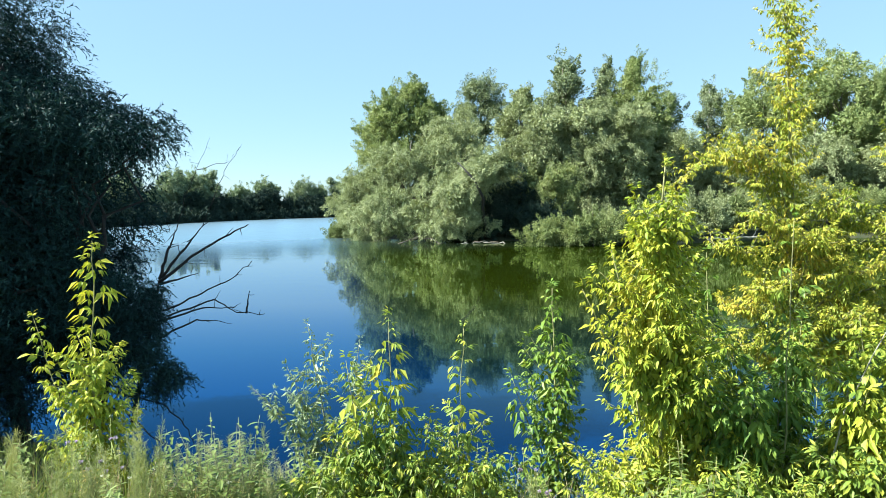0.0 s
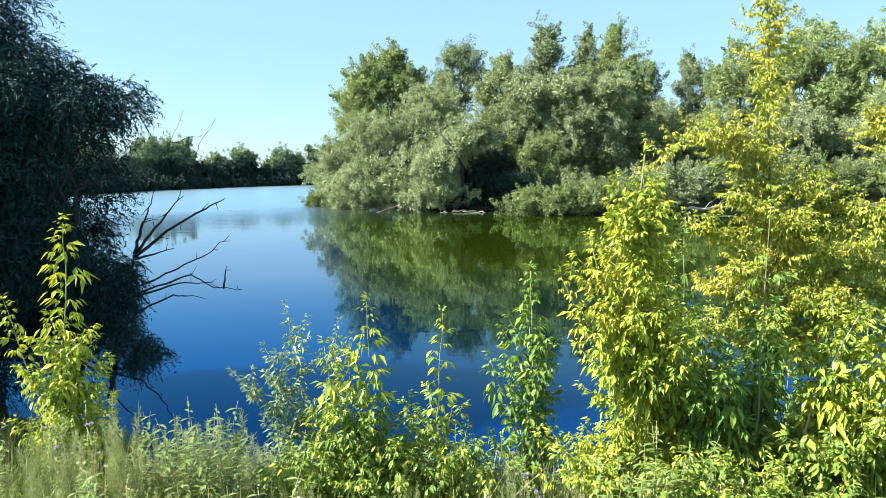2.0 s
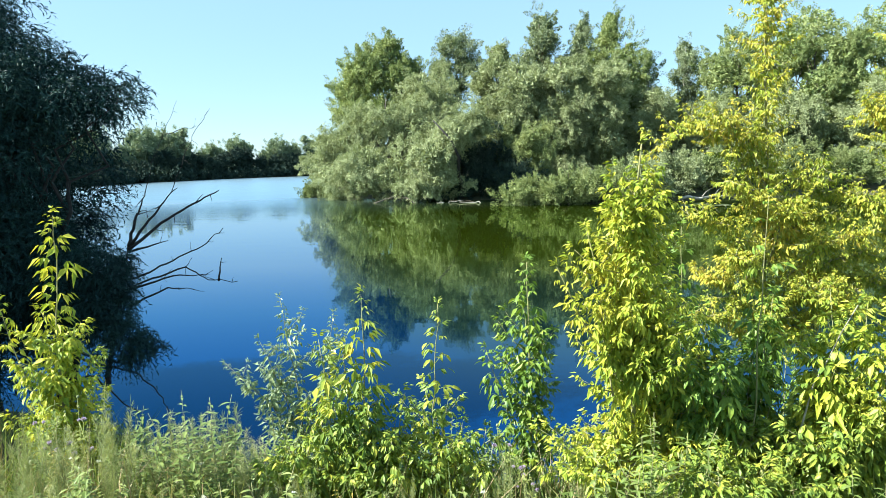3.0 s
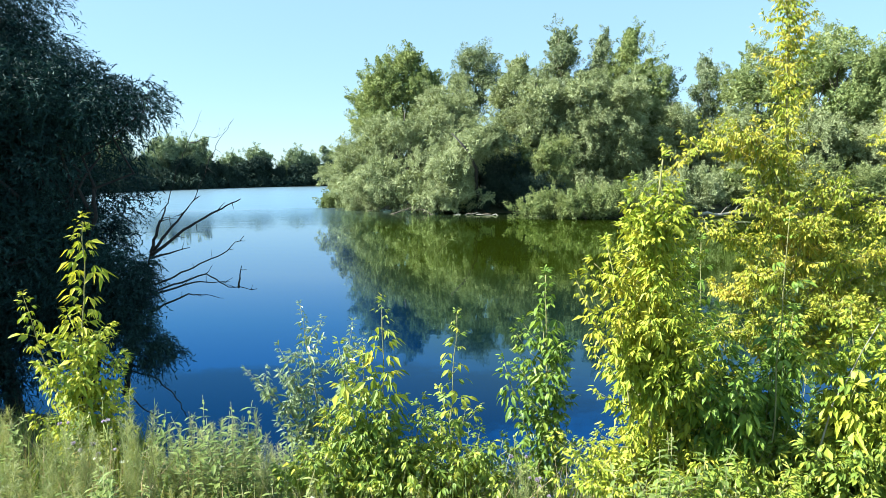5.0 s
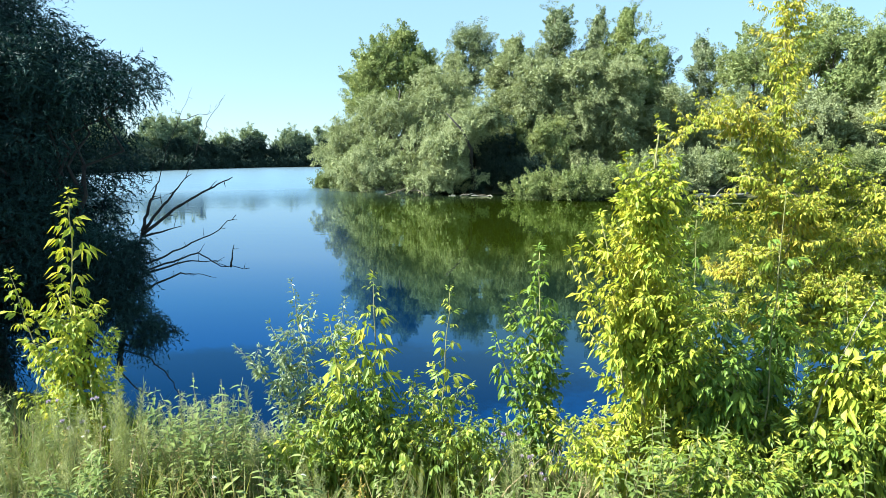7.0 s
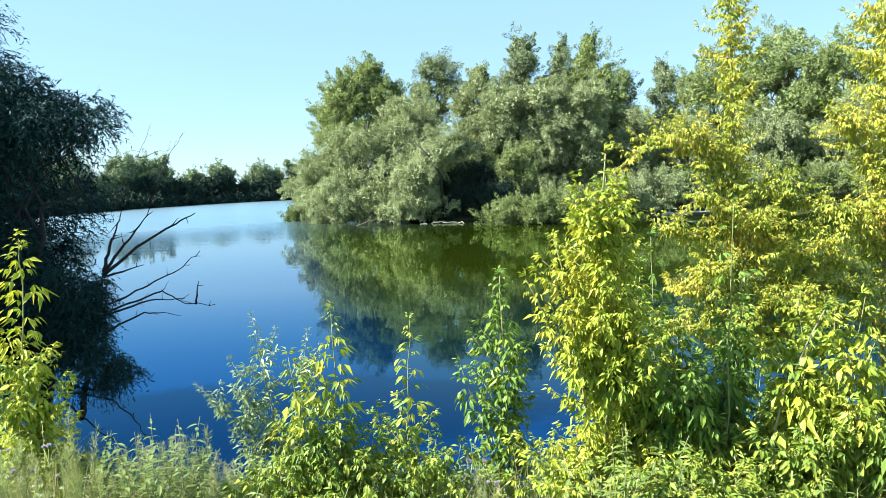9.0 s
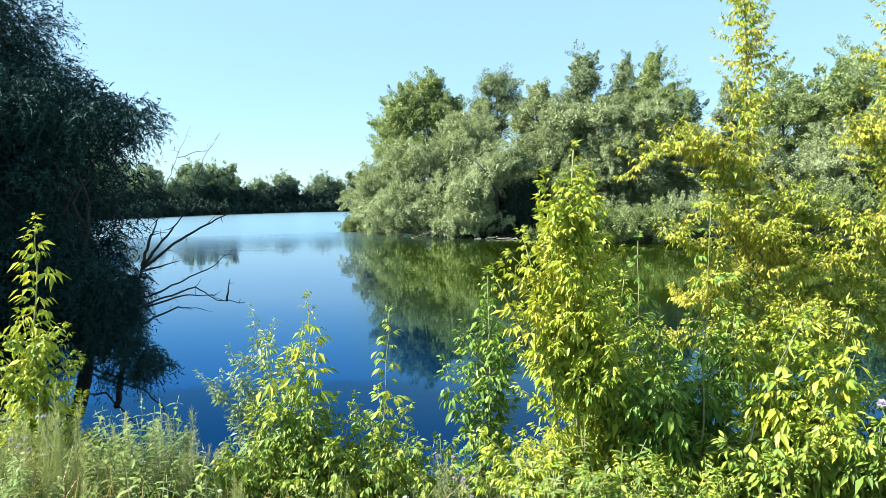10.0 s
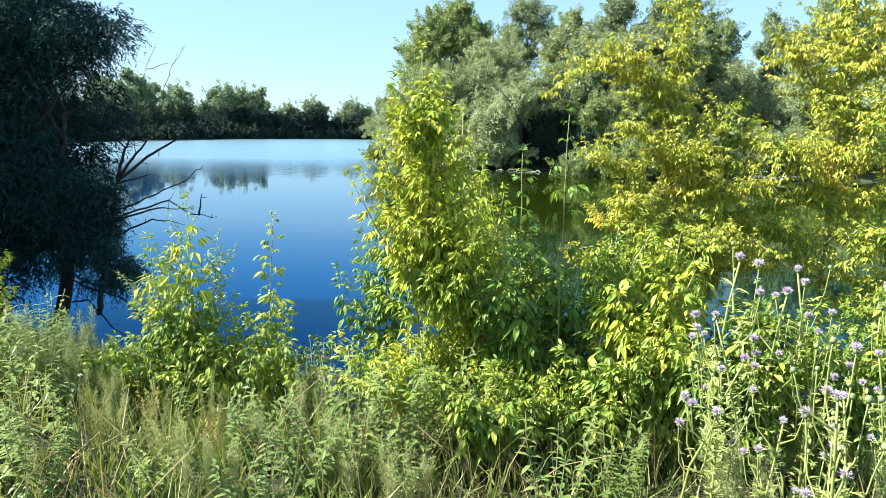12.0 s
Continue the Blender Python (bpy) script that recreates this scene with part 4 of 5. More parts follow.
            ob.parent, ob.matrix_basis = self.root, m
        rest = self.leaves[most:]
        if rest:
            pieces = []
            for m, k in rest:
                v, t = LEAVES[self.kind][k][0]
                mm = np.array(m)
                pieces.append((v @ mm[:3, :3].T + mm[:3, 3], t))
            part("foliage", tri_mesh("foliage", *join(pieces), [{"maple": M_MAPLE_IN, "gold": M_GOLD_IN, "young": M_YOUNG_IN, "grey": M_GREY_IN}.get(self.kind, M_GREEN_IN)]), self.root, kind="stuff")
        return self.root


SAP = "saplings along the bank"
# A slim one in front of the willow.
p = Plant("maple_sapling", -2.27, 4.1, "slim yellow-green maple sapling in front of the dark willow", "sapling", SAP, size=0.155, seed=1)
line = [(-2.27, 4.1, 1.2), (-2.29, 4.1, 2.0), (-2.25, 4.1, 3.06)]
p.shoot(line, 0.010, 0.062, 0.15, 1.25)
p.bushy(line, 44, 0.40, 0.05, 0.66, 0.7, 0.055, taper=0.75)
p.shoot([(-2.32, 4.1, 1.6), (-2.5, 4.05, 2.1), (-2.62, 4.05, 2.58)], 0.006, 0.07, 0.3)
p.done()
# A greyish one with narrow leaves.
p = Plant("willow_sapling", -0.85, 4.5, "grey-green sapling with narrow glossy leaves among grass", "sapling", SAP, "grey", 0.115, 2)
for pts in ([(-0.83, 4.5, 0.95), (-0.88, 4.46, 1.8), (-0.98, 4.43, 2.47)], [(-0.83, 4.5, 1.0), (-1.06, 4.46, 1.7), (-1.36, 4.42, 2.02)], [(-0.80, 4.5, 1.0), (-0.70, 4.45, 1.8), (-0.62, 4.42, 2.36)], [(-0.8, 4.5, 1.1), (-0.96, 4.4, 1.8), (-1.12, 4.38, 2.2)]):
    p.shoot(pts, 0.006, 0.045, 0.15)
    p.bushy(pts, 12, 0.26, 0.05, 0.85, 0.7, 0.035)
p.done()
# A bushy one with yellowing lower leaves.
p = Plant("maple_sapling", -0.32, 3.45, "bushy maple sapling with yellowing lower leaves", "sapling", SAP, "young", 0.16, seed=3)
for k, pts in enumerate(([(-0.32, 3.45, 1.3), (-0.30, 3.38, 2.0), (-0.295, 3.34, 2.68)], [(-0.34, 3.45, 1.3), (-0.45, 3.38, 1.95), (-0.52, 3.33, 2.46)], [(-0.28, 3.45, 1.3), (-0.16, 3.42, 1.8), (-0.09, 3.42, 2.15)],
            [(-0.30, 3.45, 1.3), (-0.38, 3.40, 1.9), (-0.40, 3.37, 2.40)], [(-0.28, 3.45, 1.3), (-0.02, 3.38, 1.65), (0.18, 3.34, 1.92)], [(-0.34, 3.45, 1.3), (-0.56, 3.36, 1.6), (-0.70, 3.32, 1.86)], [(-0.3, 3.45, 1.3), (-0.2, 3.3, 1.7), (-0.14, 3.2, 1.98)])):
    p.shoot(pts, 0.007, 0.062, 0.15, 1.1)
    p.bushy(pts, 13 if k < 4 else 10, 0.24, 0.10, 0.62, 0.8, 0.055)
for k in range(9):
    x_ = -0.75 + 0.13 * k
    pts = [(-0.3 + 0.5 * (x_ + 0.3), 3.42, 1.45), (x_, 3.34, 1.72), (x_ + 0.05, 3.28 + 0.1 * (k % 3), 1.92 + 0.08 * (k % 2))]
    p.shoot(pts, 0.006, 0.06, 0.1)
    p.bushy(pts, 6, 0.22, 0.2, 0.9, 0.5, 0.06)
p.done()
# Two slender ones.
p = Plant("maple_sapling", 0.08, 3.6, "slender maple shoot with few leaves", "sapling", SAP, "young", 0.13, seed=4)
line = [(0.08, 3.6, 1.4), (0.05, 3.58, 2.0), (0.09, 3.55, 2.60)]
p.shoot(line, 0.006, 0.085, 0.2)
p.bushy(line, 12, 0.32, 0.03, 0.5)
p.done()
p = Plant("maple_sapling", 0.62, 4.0, "upright green maple sapling standing over the water", "sapling", SAP, "green", 0.15, 5)
line = [(0.66, 4.0, 1.2), (0.64, 4.0, 2.0), (0.62, 4.0, 2.75)]
p.shoot(line, 0.009, 0.060, 0.15, 1.15)
p.bushy(line, 26, 0.32, 0.05, 0.72, 1.0, 0.055)
p.shoot([(0.66, 4.0, 1.3), (0.48, 3.95, 1.9), (0.36, 3.9, 2.25)], 0.006, 0.06, 0.2)
p.done()
# The dense bright bush.
p = Plant("maple_bush", 1.08, 3.3, "dense bright yellow-green maple bush with drooping leaves", "bush", SAP, size=0.142, seed=6)
line = [(1.08, 3.3, 1.3), (1.05, 3.22, 2.3), (1.0, 3.06, 2.95), (0.975, 2.93, 3.41)]
p.shoot(line, 0.014, 0.075, 0.3, 1.0, 0.25)
p.bushy(line, 54, 0.42, 0.30, 0.90, 0.55, 0.056, taper=0.85)
p.bushy(line, 46, 0.26, 0.30, 0.84, 0.3, 0.045, taper=0.7)
p.bushy(line, 24, 0.36, 0.30, 0.52, 0.4, 0.05, taper=0.4, sides=(-1.2, 1.6))
for pts in ([(1.06, 3.3, 1.5), (0.94, 3.2, 2.2), (0.85, 3.1, 2.75), (0.77, 3.05, 3.04)], [(1.08, 3.32, 1.5), (1.12, 3.4, 2.3), (1.12, 3.5, 3.18)], [(1.08, 3.3, 1.5), (1.25, 3.32, 2.0), (1.36, 3.34, 2.5)], [(1.1, 3.35, 1.5), (1.25, 3.5, 2.2), (1.34, 3.6, 2.78)], [(1.1, 3.35, 1.5), (1.38, 3.45, 2.0), (1.52, 3.5, 2.45)], [(1.1, 3.35, 1.5), (1.18, 3.6, 2.3), (1.22, 3.8, 2.92)]):
    p.shoot(pts, 0.009, 0.06, 0.2, 1.0, 0.3)
    p.bushy(pts, 15, 0.24, 0.15, 0.84, 0.6, 0.058, taper=0.6)
p.shoot([(0.93, 3.2, 2.3), (0.76, 3.1, 2.62), (0.64, 3.05, 2.86)], 0.006, 0.07, 0.3, 0.9, 0.4)
for k in range(11):                        # low skirt of side shoots
    a_ = p.g.uniform(0, 6.3)
    end = (1.08 + 0.46 * math.cos(a_), 3.08 + 0.34 * math.sin(a_), 2.0 + p.g.uniform(-0.15, 0.18))
    pts = [(1.08, 3.3, 1.5), (1.08 + 0.22 * math.cos(a_), 3.15 + 0.2 * math.sin(a_), 1.85), end]
    p.shoot(pts, 0.006, 0.06, 0.25)
    p.bushy(pts, 5, 0.22, 0.3, 0.9, 0.4)
p.done()
# Lower green growth beside it.
for x, y, h, w, seed in ((1.5, 3.35, 0.9, 0.5, 7), (1.9, 3.15, 0.65, 0.45, 21), (2.35, 2.98, 0.8, 0.5, 9), (1.4, 3.7, 1.0, 0.45, 23), (1.3, 2.85, 0.42, 0.35, 10), (1.75, 3.02, 0.42, 0.35, 11), (2.02, 3.05, 1.1, 0.3, 12), (1.6, 3.12, 0.5, 0.4, 22), (2.85, 3.05, 0.9, 0.5, 13), (2.1, 2.95, 0.75, 0.4, 24), (2.55, 2.95, 0.8, 0.4, 25), (2.15, 3.9, 0.8, 0.5, 14), (1.75, 3.55, 1.1, 0.38, 27)):
    z = ground_at(x, y)
    p = Plant("maple_sapling", x, y, "low leafy green maple shoots near the tall bush", "sapling", SAP, "green" if seed in (7, 23, 14, 27) else "maple" if seed == 12 else "young", 0.165, seed)
    for k in range(6):
        a_ = p.g.uniform(0, 6.3)
        pts = [(x, y, z), (x + 0.3 * w * math.cos(a_), y + 0.3 * w * math.sin(a_), z + h * 0.55), (x + 0.7 * w * math.cos(a_), y + 0.7 * w * math.sin(a_), z + h * p.g.uniform(0.8, 1.05))]
        p.shoot(pts, 0.006, 0.06, 0.25)
        p.bushy(pts, 5, 0.3, 0.2, 0.9)
    p.done(80)
p = Plant("maple_sapling", 1.46, 3.7, "slender leafy maple stem above low growth", "sapling", SAP, "green", 0.14, 15)
p.shoot([(1.5, 3.75, 1.3), (1.46, 3.7, 2.2), (1.42, 3.68, 2.98)], 0.007, 0.11, 0.35)
p.shoot([(1.62, 3.2, 1.5), (1.63, 3.15, 2.4), (1.62, 3.1, 3.18)], 0.006, 0.16, 0.45)
p.done()
p = Plant("maple_sapling", 1.7, 3.12, "leaning maple shoot with a pale stem and sparse leaves", "sapling", SAP, "young", 0.15, 30, M_BARK_PALE)
p.shoot([(1.7, 3.12, 1.5), (1.84, 3.04, 2.28), (2.0, 3.0, 2.68)], 0.008, 0.10, 0.45)
p.done()
# The tall maples by the water.
p = Plant("maple_tree", 2.5, 5.0, "tall young maple with yellow-green leaves and arching branches", "tree", "tall young maples", "gold", size=0.125, seed=16)
line = [(2.55, 5.0, 0.7), (2.52, 5.0, 2.0), (2.50, 5.0, 3.2), (2.45, 5.0, 4.1), (2.41, 5.0, 4.75)]
p.shoot(line, 0.022, 0.05, 0.5, 0.9)
p.bushy(line, 60, 0.26, 0.50, 0.98, 0.3, 0.05, 1.0, taper=0.3)
arms = [[(2.54, 5.0, 2.9), (2.2, 5.0, 3.5), (1.9, 4.95, 3.62), (1.62, 4.9, 3.4)], [(2.54, 5.0, 3.0), (2.3, 4.9, 3.5), (2.05, 4.85, 3.7)], [(2.54, 5.0, 2.4), (2.2, 4.9, 2.85), (1.85, 4.8, 2.95)],
        [(2.54, 5.0, 2.6), (2.85, 5.0, 3.1), (3.1, 4.95, 3.1)], [(2.54, 5.0, 2.2), (2.95, 4.9, 2.6), (3.25, 4.9, 2.65)], [(2.54, 5.0, 2.0), (2.2, 4.9, 2.45), (1.95, 4.8, 2.5)],
        [(2.54, 5.0, 2.5), (2.5, 4.75, 2.9), (2.45, 4.55, 3.0)], [(2.54, 5.0, 1.8), (2.2, 4.8, 2.2), (1.8, 4.75, 2.25)], [(2.54, 5.0, 1.9), (2.9, 4.8, 2.25), (3.2, 4.8, 2.2)], [(2.54, 5.0, 2.7), (2.3, 4.8, 3.1), (2.1, 4.7, 3.2)], [(2.54, 5.0, 2.3), (2.25, 4.7, 2.6), (2.1, 4.6, 2.7)], [(2.54, 5.0, 2.1), (2.6, 4.7, 2.4), (2.65, 4.5, 2.4)],
        [(2.52, 5.0, 2.5), (2.75, 4.9, 2.95), (3.0, 4.85, 2.9)], [(2.52, 5.0, 2.3), (2.8, 4.75, 2.75), (3.05, 4.7, 2.8)], [(2.52, 5.0, 1.9), (2.75, 4.7, 2.3), (3.0, 4.6, 2.45)], [(2.52, 5.0, 2.7), (2.7, 4.9, 3.15), (2.85, 4.85, 3.3)], [(2.52, 5.0, 2.2), (2.9, 4.9, 2.5), (3.3, 4.85, 2.45)], [(2.52, 5.0, 1.8), (2.45, 4.7, 2.2), (2.35, 4.5, 2.35)]]
for pts in arms:
    p.shoot(pts, 0.009, 0.05, 0.15)
    p.bushy(pts, 20, 0.28, 0.2, 1.0, None, 0.05)
p.done()
p = Plant("maple_tree", 3.55, 4.9, "tall leaning maple with golden leaves and a pale stem", "tree", "tall young maples", "gold", size=0.125, seed=17)
line = [(3.6, 4.9, 0.7), (3.52, 4.85, 2.2), (3.5, 4.8, 3.4), (3.44, 4.8, 4.6)]
p.shoot(line, 0.022, 0.05, 0.4, 0.9)
p.bushy(line, 75, 0.36, 0.45, 0.97, 0.3, 0.05, taper=0.3)
for pts in ([(3.55, 4.85, 2.0), (3.3, 4.8, 2.4), (3.1, 4.8, 2.5)], [(3.5, 4.8, 2.4), (3.8, 4.7, 2.9), (4.1, 4.7, 3.0)], [(3.5, 4.8, 1.8), (3.8, 4.7, 2.2), (4.2, 4.7, 2.3)], [(3.5, 4.8, 3.0), (3.9, 4.7, 3.6), (4.1, 4.7, 3.9)], [(3.5, 4.8, 2.6), (3.2, 4.7, 3.0), (3.0, 4.7, 3.05)], [(3.5, 4.8, 3.4), (3.8, 4.7, 3.9), (3.95, 4.7, 4.1)],
            [(3.47, 4.8, 3.2), (3.2, 4.75, 3.6), (3.05, 4.7, 3.7)], [(3.5, 4.8, 2.8), (3.6, 4.5, 3.2), (3.65, 4.4, 3.3)], [(3.52, 4.85, 2.1), (3.7, 4.5, 2.5), (3.8, 4.4, 2.6)]):
    p.shoot(pts, 0.009, 0.05, 0.15)
    p.bushy(pts, 20, 0.28, 0.2, 1.0, None, 0.05)
p.done()

# ---- thistles, wormwood and grass ----


def thistle(seed, h):
    """A branched thistle: stem, spiny leaves, heads with purple tufts."""
    g_ = np.random.default_rng(seed)
    root = thing("thistle", pose(0, 0, 0), "tall pale green thistle with small purple flower heads", "thistle", "thistles on the bank")
    main = np.array([(0, 0, -0.05), (g_.normal(0, 0.02), g_.normal(0, 0.02), h * 0.5), (g_.normal(0, 0.05), g_.normal(0, 0.05), h)])
    stems, tips = [(main, 0.0075)], [main[2]]
    for k in range(8):
        s = g_.uniform(0.35, 0.95)
        o = main[0] + (main[2] - main[0]) * s
        a_ = g_.uniform(0, 6.3)
        e = o + np.array([math.cos(a_) * 0.12, math.sin(a_) * 0.12, g_.uniform(0.12, 0.34)])
        stems.append((np.array([o, (o + e) / 2 + [0.03 * math.cos(a_), 0.03 * math.sin(a_), -0.02], e]), 0.004))
        tips.append(e)
    for a_, r in stems:
        part("stem", tri_mesh("stem", *tube(bent(a_[0], a_[1], 4, 0.02).tolist() + bent(a_[1], a_[2], 4, 0.02).tolist()[1:], np.linspace(r, r * 0.5, 7), 5), [M_THISTLE], True), root)
    for line_, r in stems:
        n = 18 if r > 0.005 else 4
        for k in range(n):
            s = g_.uniform(0.05, 0.85)
            o = line_[0] + (line_[2] - line_[0]) * s
            a_ = g_.uniform(0, 6.3)
            size = g_.uniform(0.03, 0.075) * (1.2 - 0.6 * s)
            pieces = [leaflet(o, (math.cos(a_), math.sin(a_), g_.uniform(0.1, 0.8)), (0, 0, 1), size, 0.34, 0.2)]
            for q in (0.35, 0.6):
                for b_ in (-0.7, 0.7):
                    c_ = o + np.array([math.cos(a_), math.sin(a_), 0.35]) * size * q
                    pieces.append(leaflet(c_, (math.cos(a_ + b_), math.sin(a_ + b_), 0.2), (0, 0, 1), size * 0.42, 0.25, 0.1))
            part("leaf", tri_mesh("leaf", *join(pieces), [M_THISTLE]), root)
    for k, tip in enumerate(tips):
        r = g_.uniform(0.011, 0.016)
        zz = np.array([0, 0.25, 0.6, 0.95, 1.2, 1.4]) * r
        rr = np.array([0.3, 0.6, 0.75, 0.7, 0.6, 0.5]) * r
        head = part("flower_head", tri_mesh("flower_head", *tube(np.stack([np.full(6, tip[0]), np.full(6, tip[1]), tip[2] + zz], 1), rr, 8), [M_BUD], True), root)
        if k % 5 in (1, 3):                    # still in bud
            continue
        n = 190
        d = unit(np.stack([g_.normal(0, 0.9, n), g_.normal(0, 0.9, n), g_.normal(0.75, 0.5, n)], 1))
        v, t = blades(np.tile(tip + [0, 0, r * 1.25], (n, 1)), d, r * g_.uniform(0.9, 1.9, n), r * 0.22)
        part("petals", tri_mesh("petals", v, t, [M_PETAL]), head, "soft purple petals")
    return root


gt = np.random.default_rng(5)
made = [thistle(21, 1.0), thistle(22, 0.85), thistle(23, 1.1), thistle(24, 0.7)]
spots = [(1.75, 2.3), (1.95, 2.1), (2.05, 2.45), (2.2, 2.2), (2.3, 2.55), (2.42, 2.05), (2.5, 2.3), (2.62, 2.6), (2.75, 2.2), (2.85, 2.45), (2.3, 1.95), (2.1, 1.9), (2.95, 2.75), (2.6, 2.0), (2.7, 2.85), (3.0, 2.2), (2.2, 2.75), (2.9, 2.0), (2.35, 2.7), (1.9, 2.35), (2.8, 2.65), (2.0, 2.65),
         (-2.05, 3.6), (-2.45, 3.3), (0.42, 3.35), (0.55, 3.2), (-1.75, 3.35)]
for k, (x, y) in enumerate(spots):
    low = x < 1
    x += 0.0 if low else 0.26
    m = pose(x, y, ground_at(x, y), gt.normal(0, 4), gt.normal(0, 4), gt.uniform(0, 360))
    if k < 4:
        made[k].matrix_basis = m
        c = made[k]
    else:
        c = copy_thing(made[3 if low else int(gt.integers(0, 3))], m)
    f = gt.uniform(0.72, 1.0) * (0.7 if low else 1.02)
    c.scale = (f, f, f)


def wormwood(seed, h):
    """A feathery grey-green plant: upright stems set with thread-fine leaves."""
    g_ = np.random.default_rng(seed)
    root = thing("wormwood", pose(0, 0, 0), "feathery pale green wormwood plant in the grass", "weed", "wormwood in the grass")
    tubes, b, w = [], [], []
    for k in range(5):
        a_ = g_.uniform(0, 6.3)
        e = np.array([math.cos(a_) * 0.10, math.sin(a_) * 0.10, h * g_.uniform(0.75, 1.05)])
        line_ = bent((math.cos(a_) * 0.02, math.sin(a_) * 0.02, -0.03), e, 7, 0.03)
        tubes.append(tube(line_, np.linspace(0.003, 0.001, 7), 4))
        n = 330
        s = g_.uniform(0.08, 1.0, n)
        q = np.stack([np.interp(s * 6, np.arange(7), line_[:, c]) for c in range(3)], 1)
        d = unit(np.stack([g_.normal(0, 1, n), g_.normal(0, 1, n), g_.uniform(0.2, 1.6, n)], 1))
        q = q + d * (g_.uniform(0, 0.055, n) * (1.15 - s))[:, None]
        b.append(q)
        w.append(d)
    part("stem", tri_mesh("stem", *join(tubes), [M_STEM], True), root)
    b, w = np.concatenate(b), np.concatenate(w)
    part("foliage", tri_mesh("foliage", *blades(b, w, g_.uniform(0.018, 0.05, len(b)), 0.0035), [M_WORM]), root, kind="stuff")
    return root


made = [wormwood(31, 0.62), wormwood(32, 0.5), wormwood(33, 0.72)]
for k in range(120):
    x, y = gt.uniform(-4.0, 1.3), gt.uniform(2.2, 4.2)
    if x < -1.9 and k % 2:
        x += 1.6
    if -0.5 < x and y > 3.2:
        y -= 0.6
    m = pose(x, y, ground_at(x, y), 0, 0, gt.uniform(0, 360))
    c = made[k] if k < 3 else copy_thing(made[int(gt.integers(0, 3))], m)
    c.matrix_basis = m
    f = gt.uniform(0.42, 0.85) * (1 if x < -0.9 else 0.75)
    c.scale = (f, f, f) if k % 4 else (f * 0.9, f * 0.9, f * 1.45)


for k in range(20):                        # feathery growth at the thistles' feet
    x, y = gt.uniform(2.25, 3.5), gt.uniform(2.0, 2.9)
    c = copy_thing(made[int(gt.integers(0, 3))], pose(x, y, ground_at(x, y), 0, 0, gt.uniform(0, 360)))
    f = gt.uniform(0.5, 0.9)
    c.scale = (f, f, f)


def grass(name, n, x0, x1, y0, y1, h0, h1, mat, label, width=0.006, lean=0.28):
    """Bent grass blades, three joints each."""
    g_ = np.random.default_rng(n)
    x, y = g_.uniform(x0, x1, n), g_.uniform(y0, y1, n)
    clump = np.sin(x * 5.1 + 1.3 * np.sin(y * 4)) * np.sin(y * 4.3 + x) + g_.normal(0, 0.5, n)
    keep = clump > -0.6
    x, y = x[keep], y[keep]
    n = len(x)
    foot = np.stack([x, y, ground_height(x, y) - 0.01], 1)
    h = g_.uniform(h0, h1, n)[:, None]
    d = np.stack([g_.normal(0, lean, n), g_.normal(0, lean, n), np.ones(n)], 1)
    bow = np.stack([g_.normal(0, 0.3, n), g_.normal(0, 0.3, n), -np.abs(g_.normal(0, 0.12, n))], 1)
    side = unit(np.cross(d, g_.normal(size=(n, 3)))) * width * g_.uniform(0.5, 1.2, n)[:, None]
    p1 = foot + d * h * 0.5 + bow * h * 0.2
    p2 = foot + d * h + bow * h * 0.9
    v = np.stack([foot - side, foot + side, p1 - side * 0.8, p1 + side * 0.8, p2], 1).reshape(-1, 3)
    k = np.arange(n)[:, None] * 5
    t = np.concatenate([k + [0, 1, 3], k + [0, 3, 2], k + [2, 3, 4]], 1).reshape(-1, 3)
    ob = new(name, tri_mesh(name, v, t, [mat]))
    return tagged(ob, label, "grass", kind="stuff")


grass("grass", 27000, -4.5, 4.5, 1.2, 5.8, 0.08, 0.27, M_GRASS, "tangled green and straw-coloured bank grass")
grass("tall_grass", 1500, -4.0, 2.2, 2.4, 4.6, 0.30, 0.58, M_GRASS, "tall thin grass stalks going to seed", 0.0035, 0.16)
grass("meadow_grass", 14000, -11, 11, -7, 1.6, 0.05, 0.16, M_GRASS, "short trodden green grass along the bank", 0.008)
grass("side_grass", 9000, 4.3, 11, 1.4, 5.4, 0.08, 0.27, M_GRASS, "rough green bank grass beside the thistles", 0.008)
grass("side_grass", 9001, -11, -4.3, 1.4, 5.4, 0.08, 0.27, M_GRASS, "rough green bank grass towards the willow", 0.008)
grass("shore_grass", 16000, -12, 14, 4.6, 8.2, 0.15, 0.5, M_GRASS, "rough green grass down to the water", 0.008)


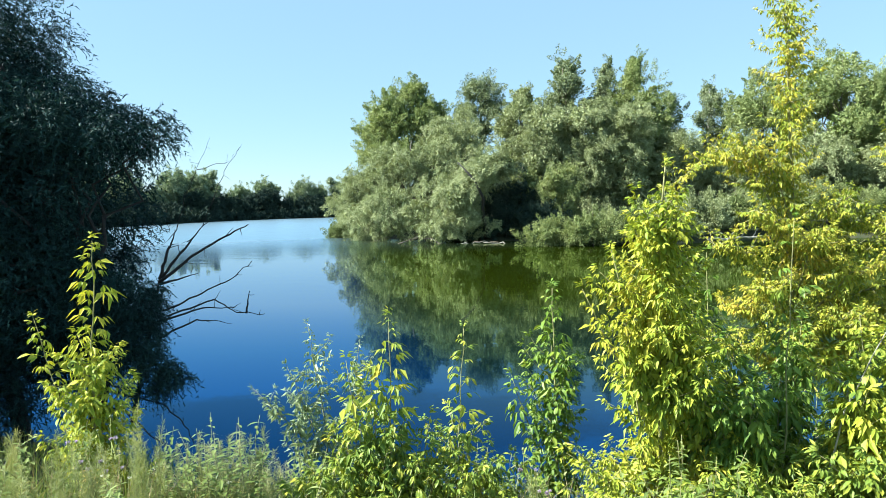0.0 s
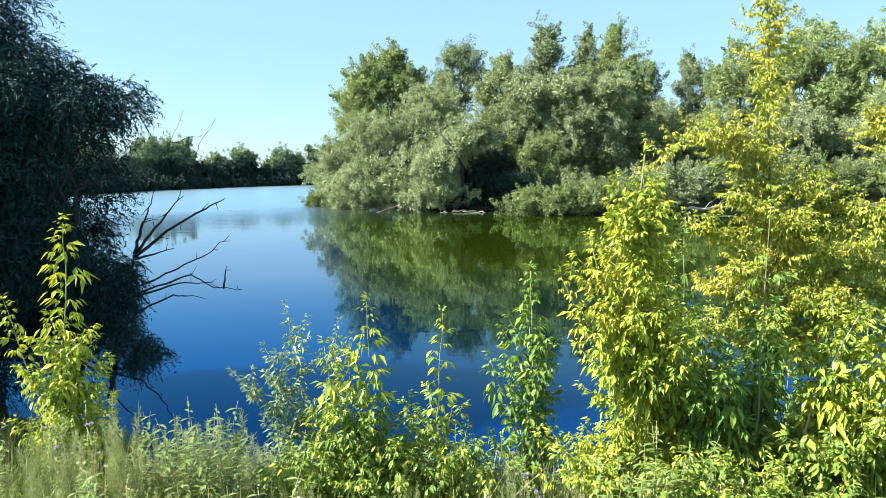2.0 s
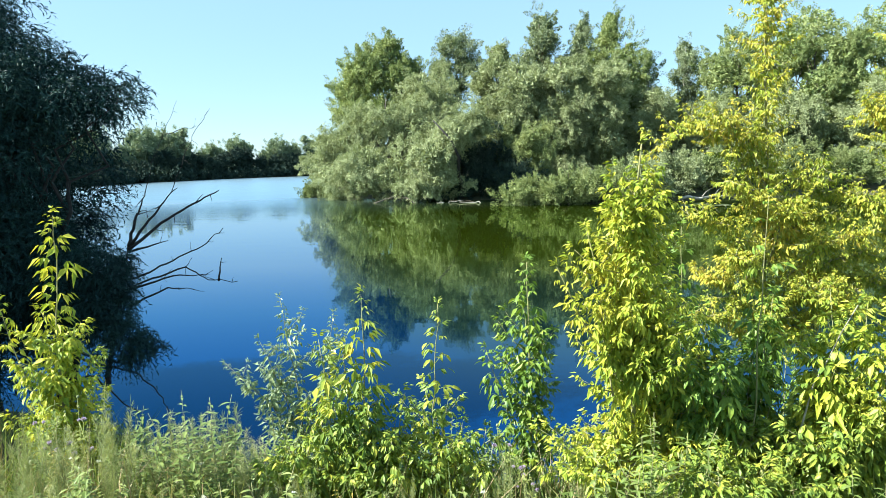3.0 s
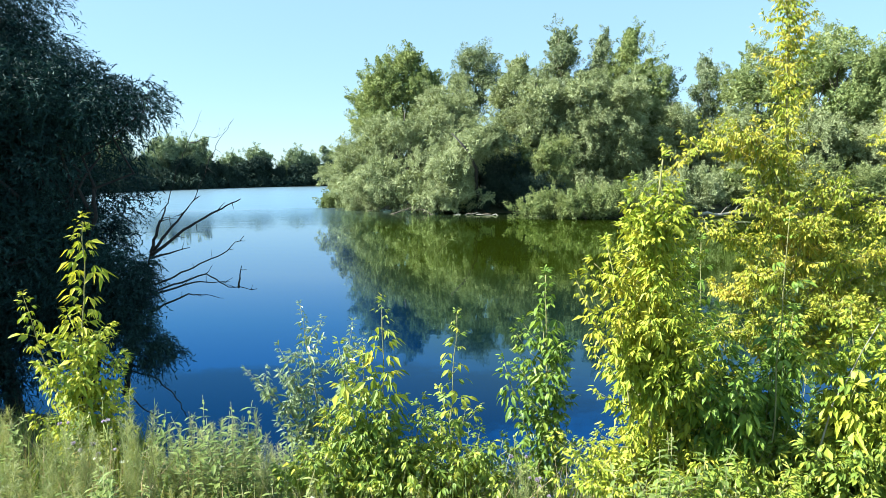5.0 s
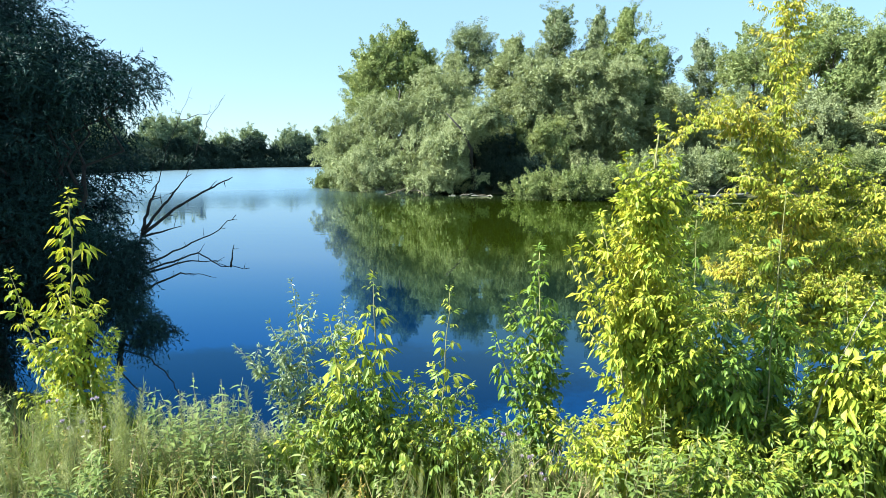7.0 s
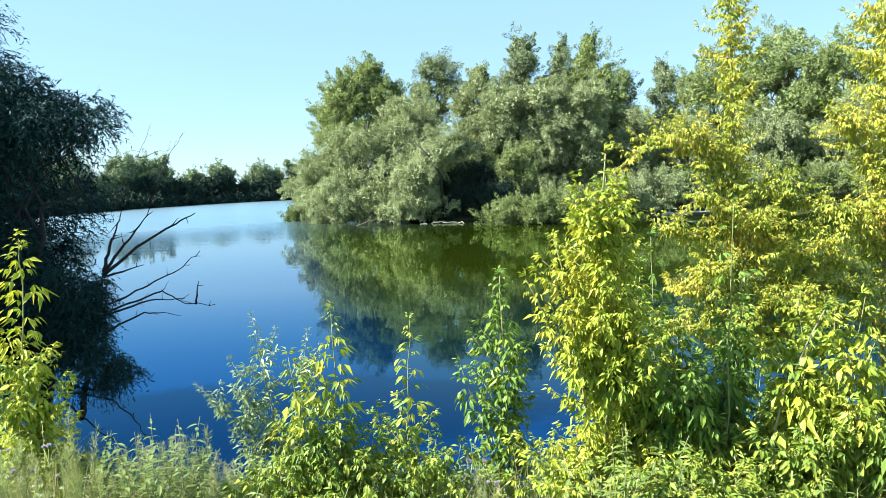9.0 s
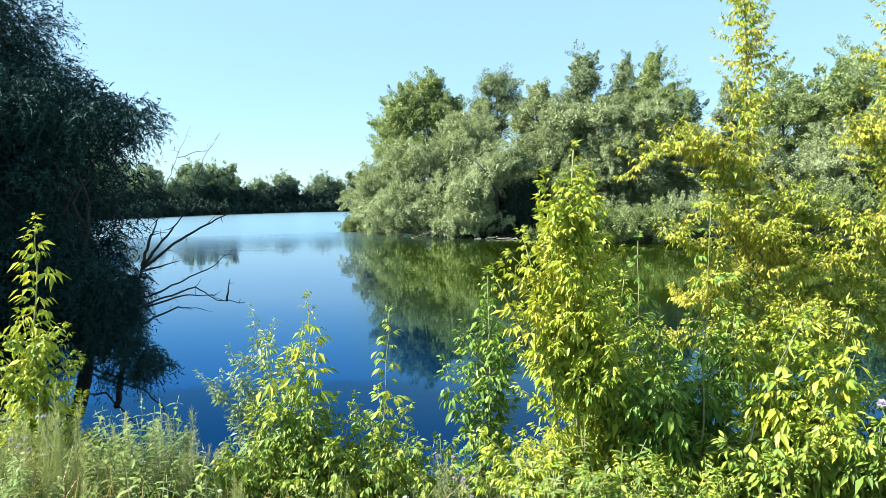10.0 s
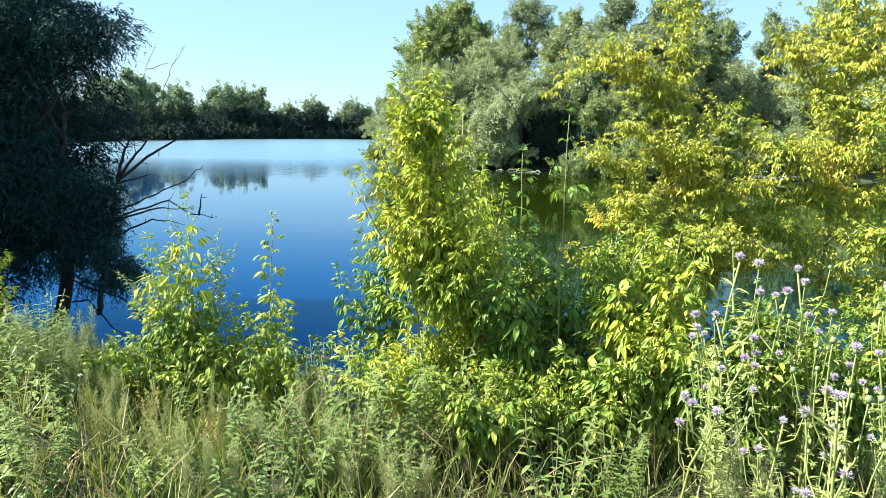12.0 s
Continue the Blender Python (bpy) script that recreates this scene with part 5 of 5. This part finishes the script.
def herb(seed, h, mat=M_HERB, label="leafy green bank weed with small pointed leaves", group="leafy weeds on the bank"):
    """A leafy weed: upright stems with small pointed leaves."""
    g_ = np.random.default_rng(seed)
    root = thing("weed", pose(0, 0, 0), label, "weed", group)
    pieces = []
    for k in range(5):
        a_ = g_.uniform(0, 6.3)
        e = np.array([math.cos(a_) * 0.13, math.sin(a_) * 0.13, h * g_.uniform(0.7, 1.05)])
        line_ = bent((0, 0, -0.03), e, 7, 0.04)
        part("stem", tri_mesh("stem", *tube(line_, np.linspace(0.0035, 0.0012, 7), 4), [M_STEM], True), root)
        for s in np.arange(0.12, 1.0, 0.055):
            o = np.array([np.interp(s * 6, np.arange(7), line_[:, c]) for c in range(3)])
            b_ = g_.uniform(0, 6.3)
            for c in (0, math.pi):
                pieces.append(leaflet(o, (math.cos(b_ + c), math.sin(b_ + c), g_.uniform(-0.2, 0.6)), (0, 0, 1), g_.uniform(0.04, 0.075) * (1.15 - 0.5 * s), 0.42, 0.35))
    part("foliage", tri_mesh("foliage", *join(pieces), [mat]), root, kind="stuff")
    return root


made = [herb(51, 0.5), herb(52, 0.38), herb(53, 0.62)]
for k in range(100):
    x, y = gt.uniform(-1.6 if k < 60 else -3.6, 1.9 if k < 60 else -0.6), gt.uniform(2.1, 4.4)
    m = pose(x, y, ground_at(x, y), 0, 0, gt.uniform(0, 360))
    c = made[k] if k < 3 else copy_thing(made[int(gt.integers(0, 3))], m)
    c.matrix_basis = m
    f = gt.uniform(0.7, 1.15)
    c.scale = (f, f, f)


grass("dry_grass", 3200, -4.0, 3.2, 1.6, 4.2, 0.15, 0.50, M_STRAW, "dry straw-coloured grass stalks", 0.003, 0.3)

first = herb(61, 0.5, M_WITHERED, "withered yellow weed among the green grass", "withered weeds")
for k, (x, y, f) in enumerate([(-1.23, 3.8, 0.9), (-0.35, 3.0, 0.7), (-2.0, 3.5, 0.7), (0.1, 2.7, 0.6), (-1.0, 3.3, 0.5)]):
    m = pose(x, y, ground_at(x, y), 0, 0, 70 * k)
    c = copy_thing(first, m) if k else first
    c.matrix_basis = m
    c.scale = (f * 0.6, f * 0.6, f)


def white_flower(seed, h):
    """A thin stalk with a flat head of tiny white flowers."""
    g_ = np.random.default_rng(seed)
    root = thing("white_flower", pose(0, 0, 0), "thin stalk with a small white flower head", "flower", "white flowers in the grass")
    line_ = bent((0, 0, -0.02), (g_.normal(0, 0.03), g_.normal(0, 0.03), h), 6, 0.03)
    part("stem", tri_mesh("stem", *tube(line_, np.linspace(0.0022, 0.0012, 6), 4), [M_STEM], True), root)
    n = 70
    o = line_[-1] + np.stack([g_.normal(0, 0.006, n), g_.normal(0, 0.006, n), g_.normal(0, 0.003, n)], 1)
    part("petals", tri_mesh("petals", *blades(o, g_.normal(size=(n, 3)) + [0, 0, 0.4], 0.005, 0.0035), [M_WHITE]), root)
    return root


first = white_flower(71, 0.42)
for k, (x, y) in enumerate([(-1.55, 2.9), (-1.48, 2.92), (-1.3, 3.7), (-1.7, 3.2), (-1.1, 3.1), (-2.4, 3.3), (-0.9, 2.6), (-0.6, 2.8), (0.3, 2.6)]):
    m = pose(x, y, ground_at(x, y), gt.normal(0, 5), gt.normal(0, 5), 80 * k)
    c = copy_thing(first, m) if k else first
    c.matrix_basis = m
    f = gt.uniform(0.7, 1.15)
    c.scale = (f, f, f)
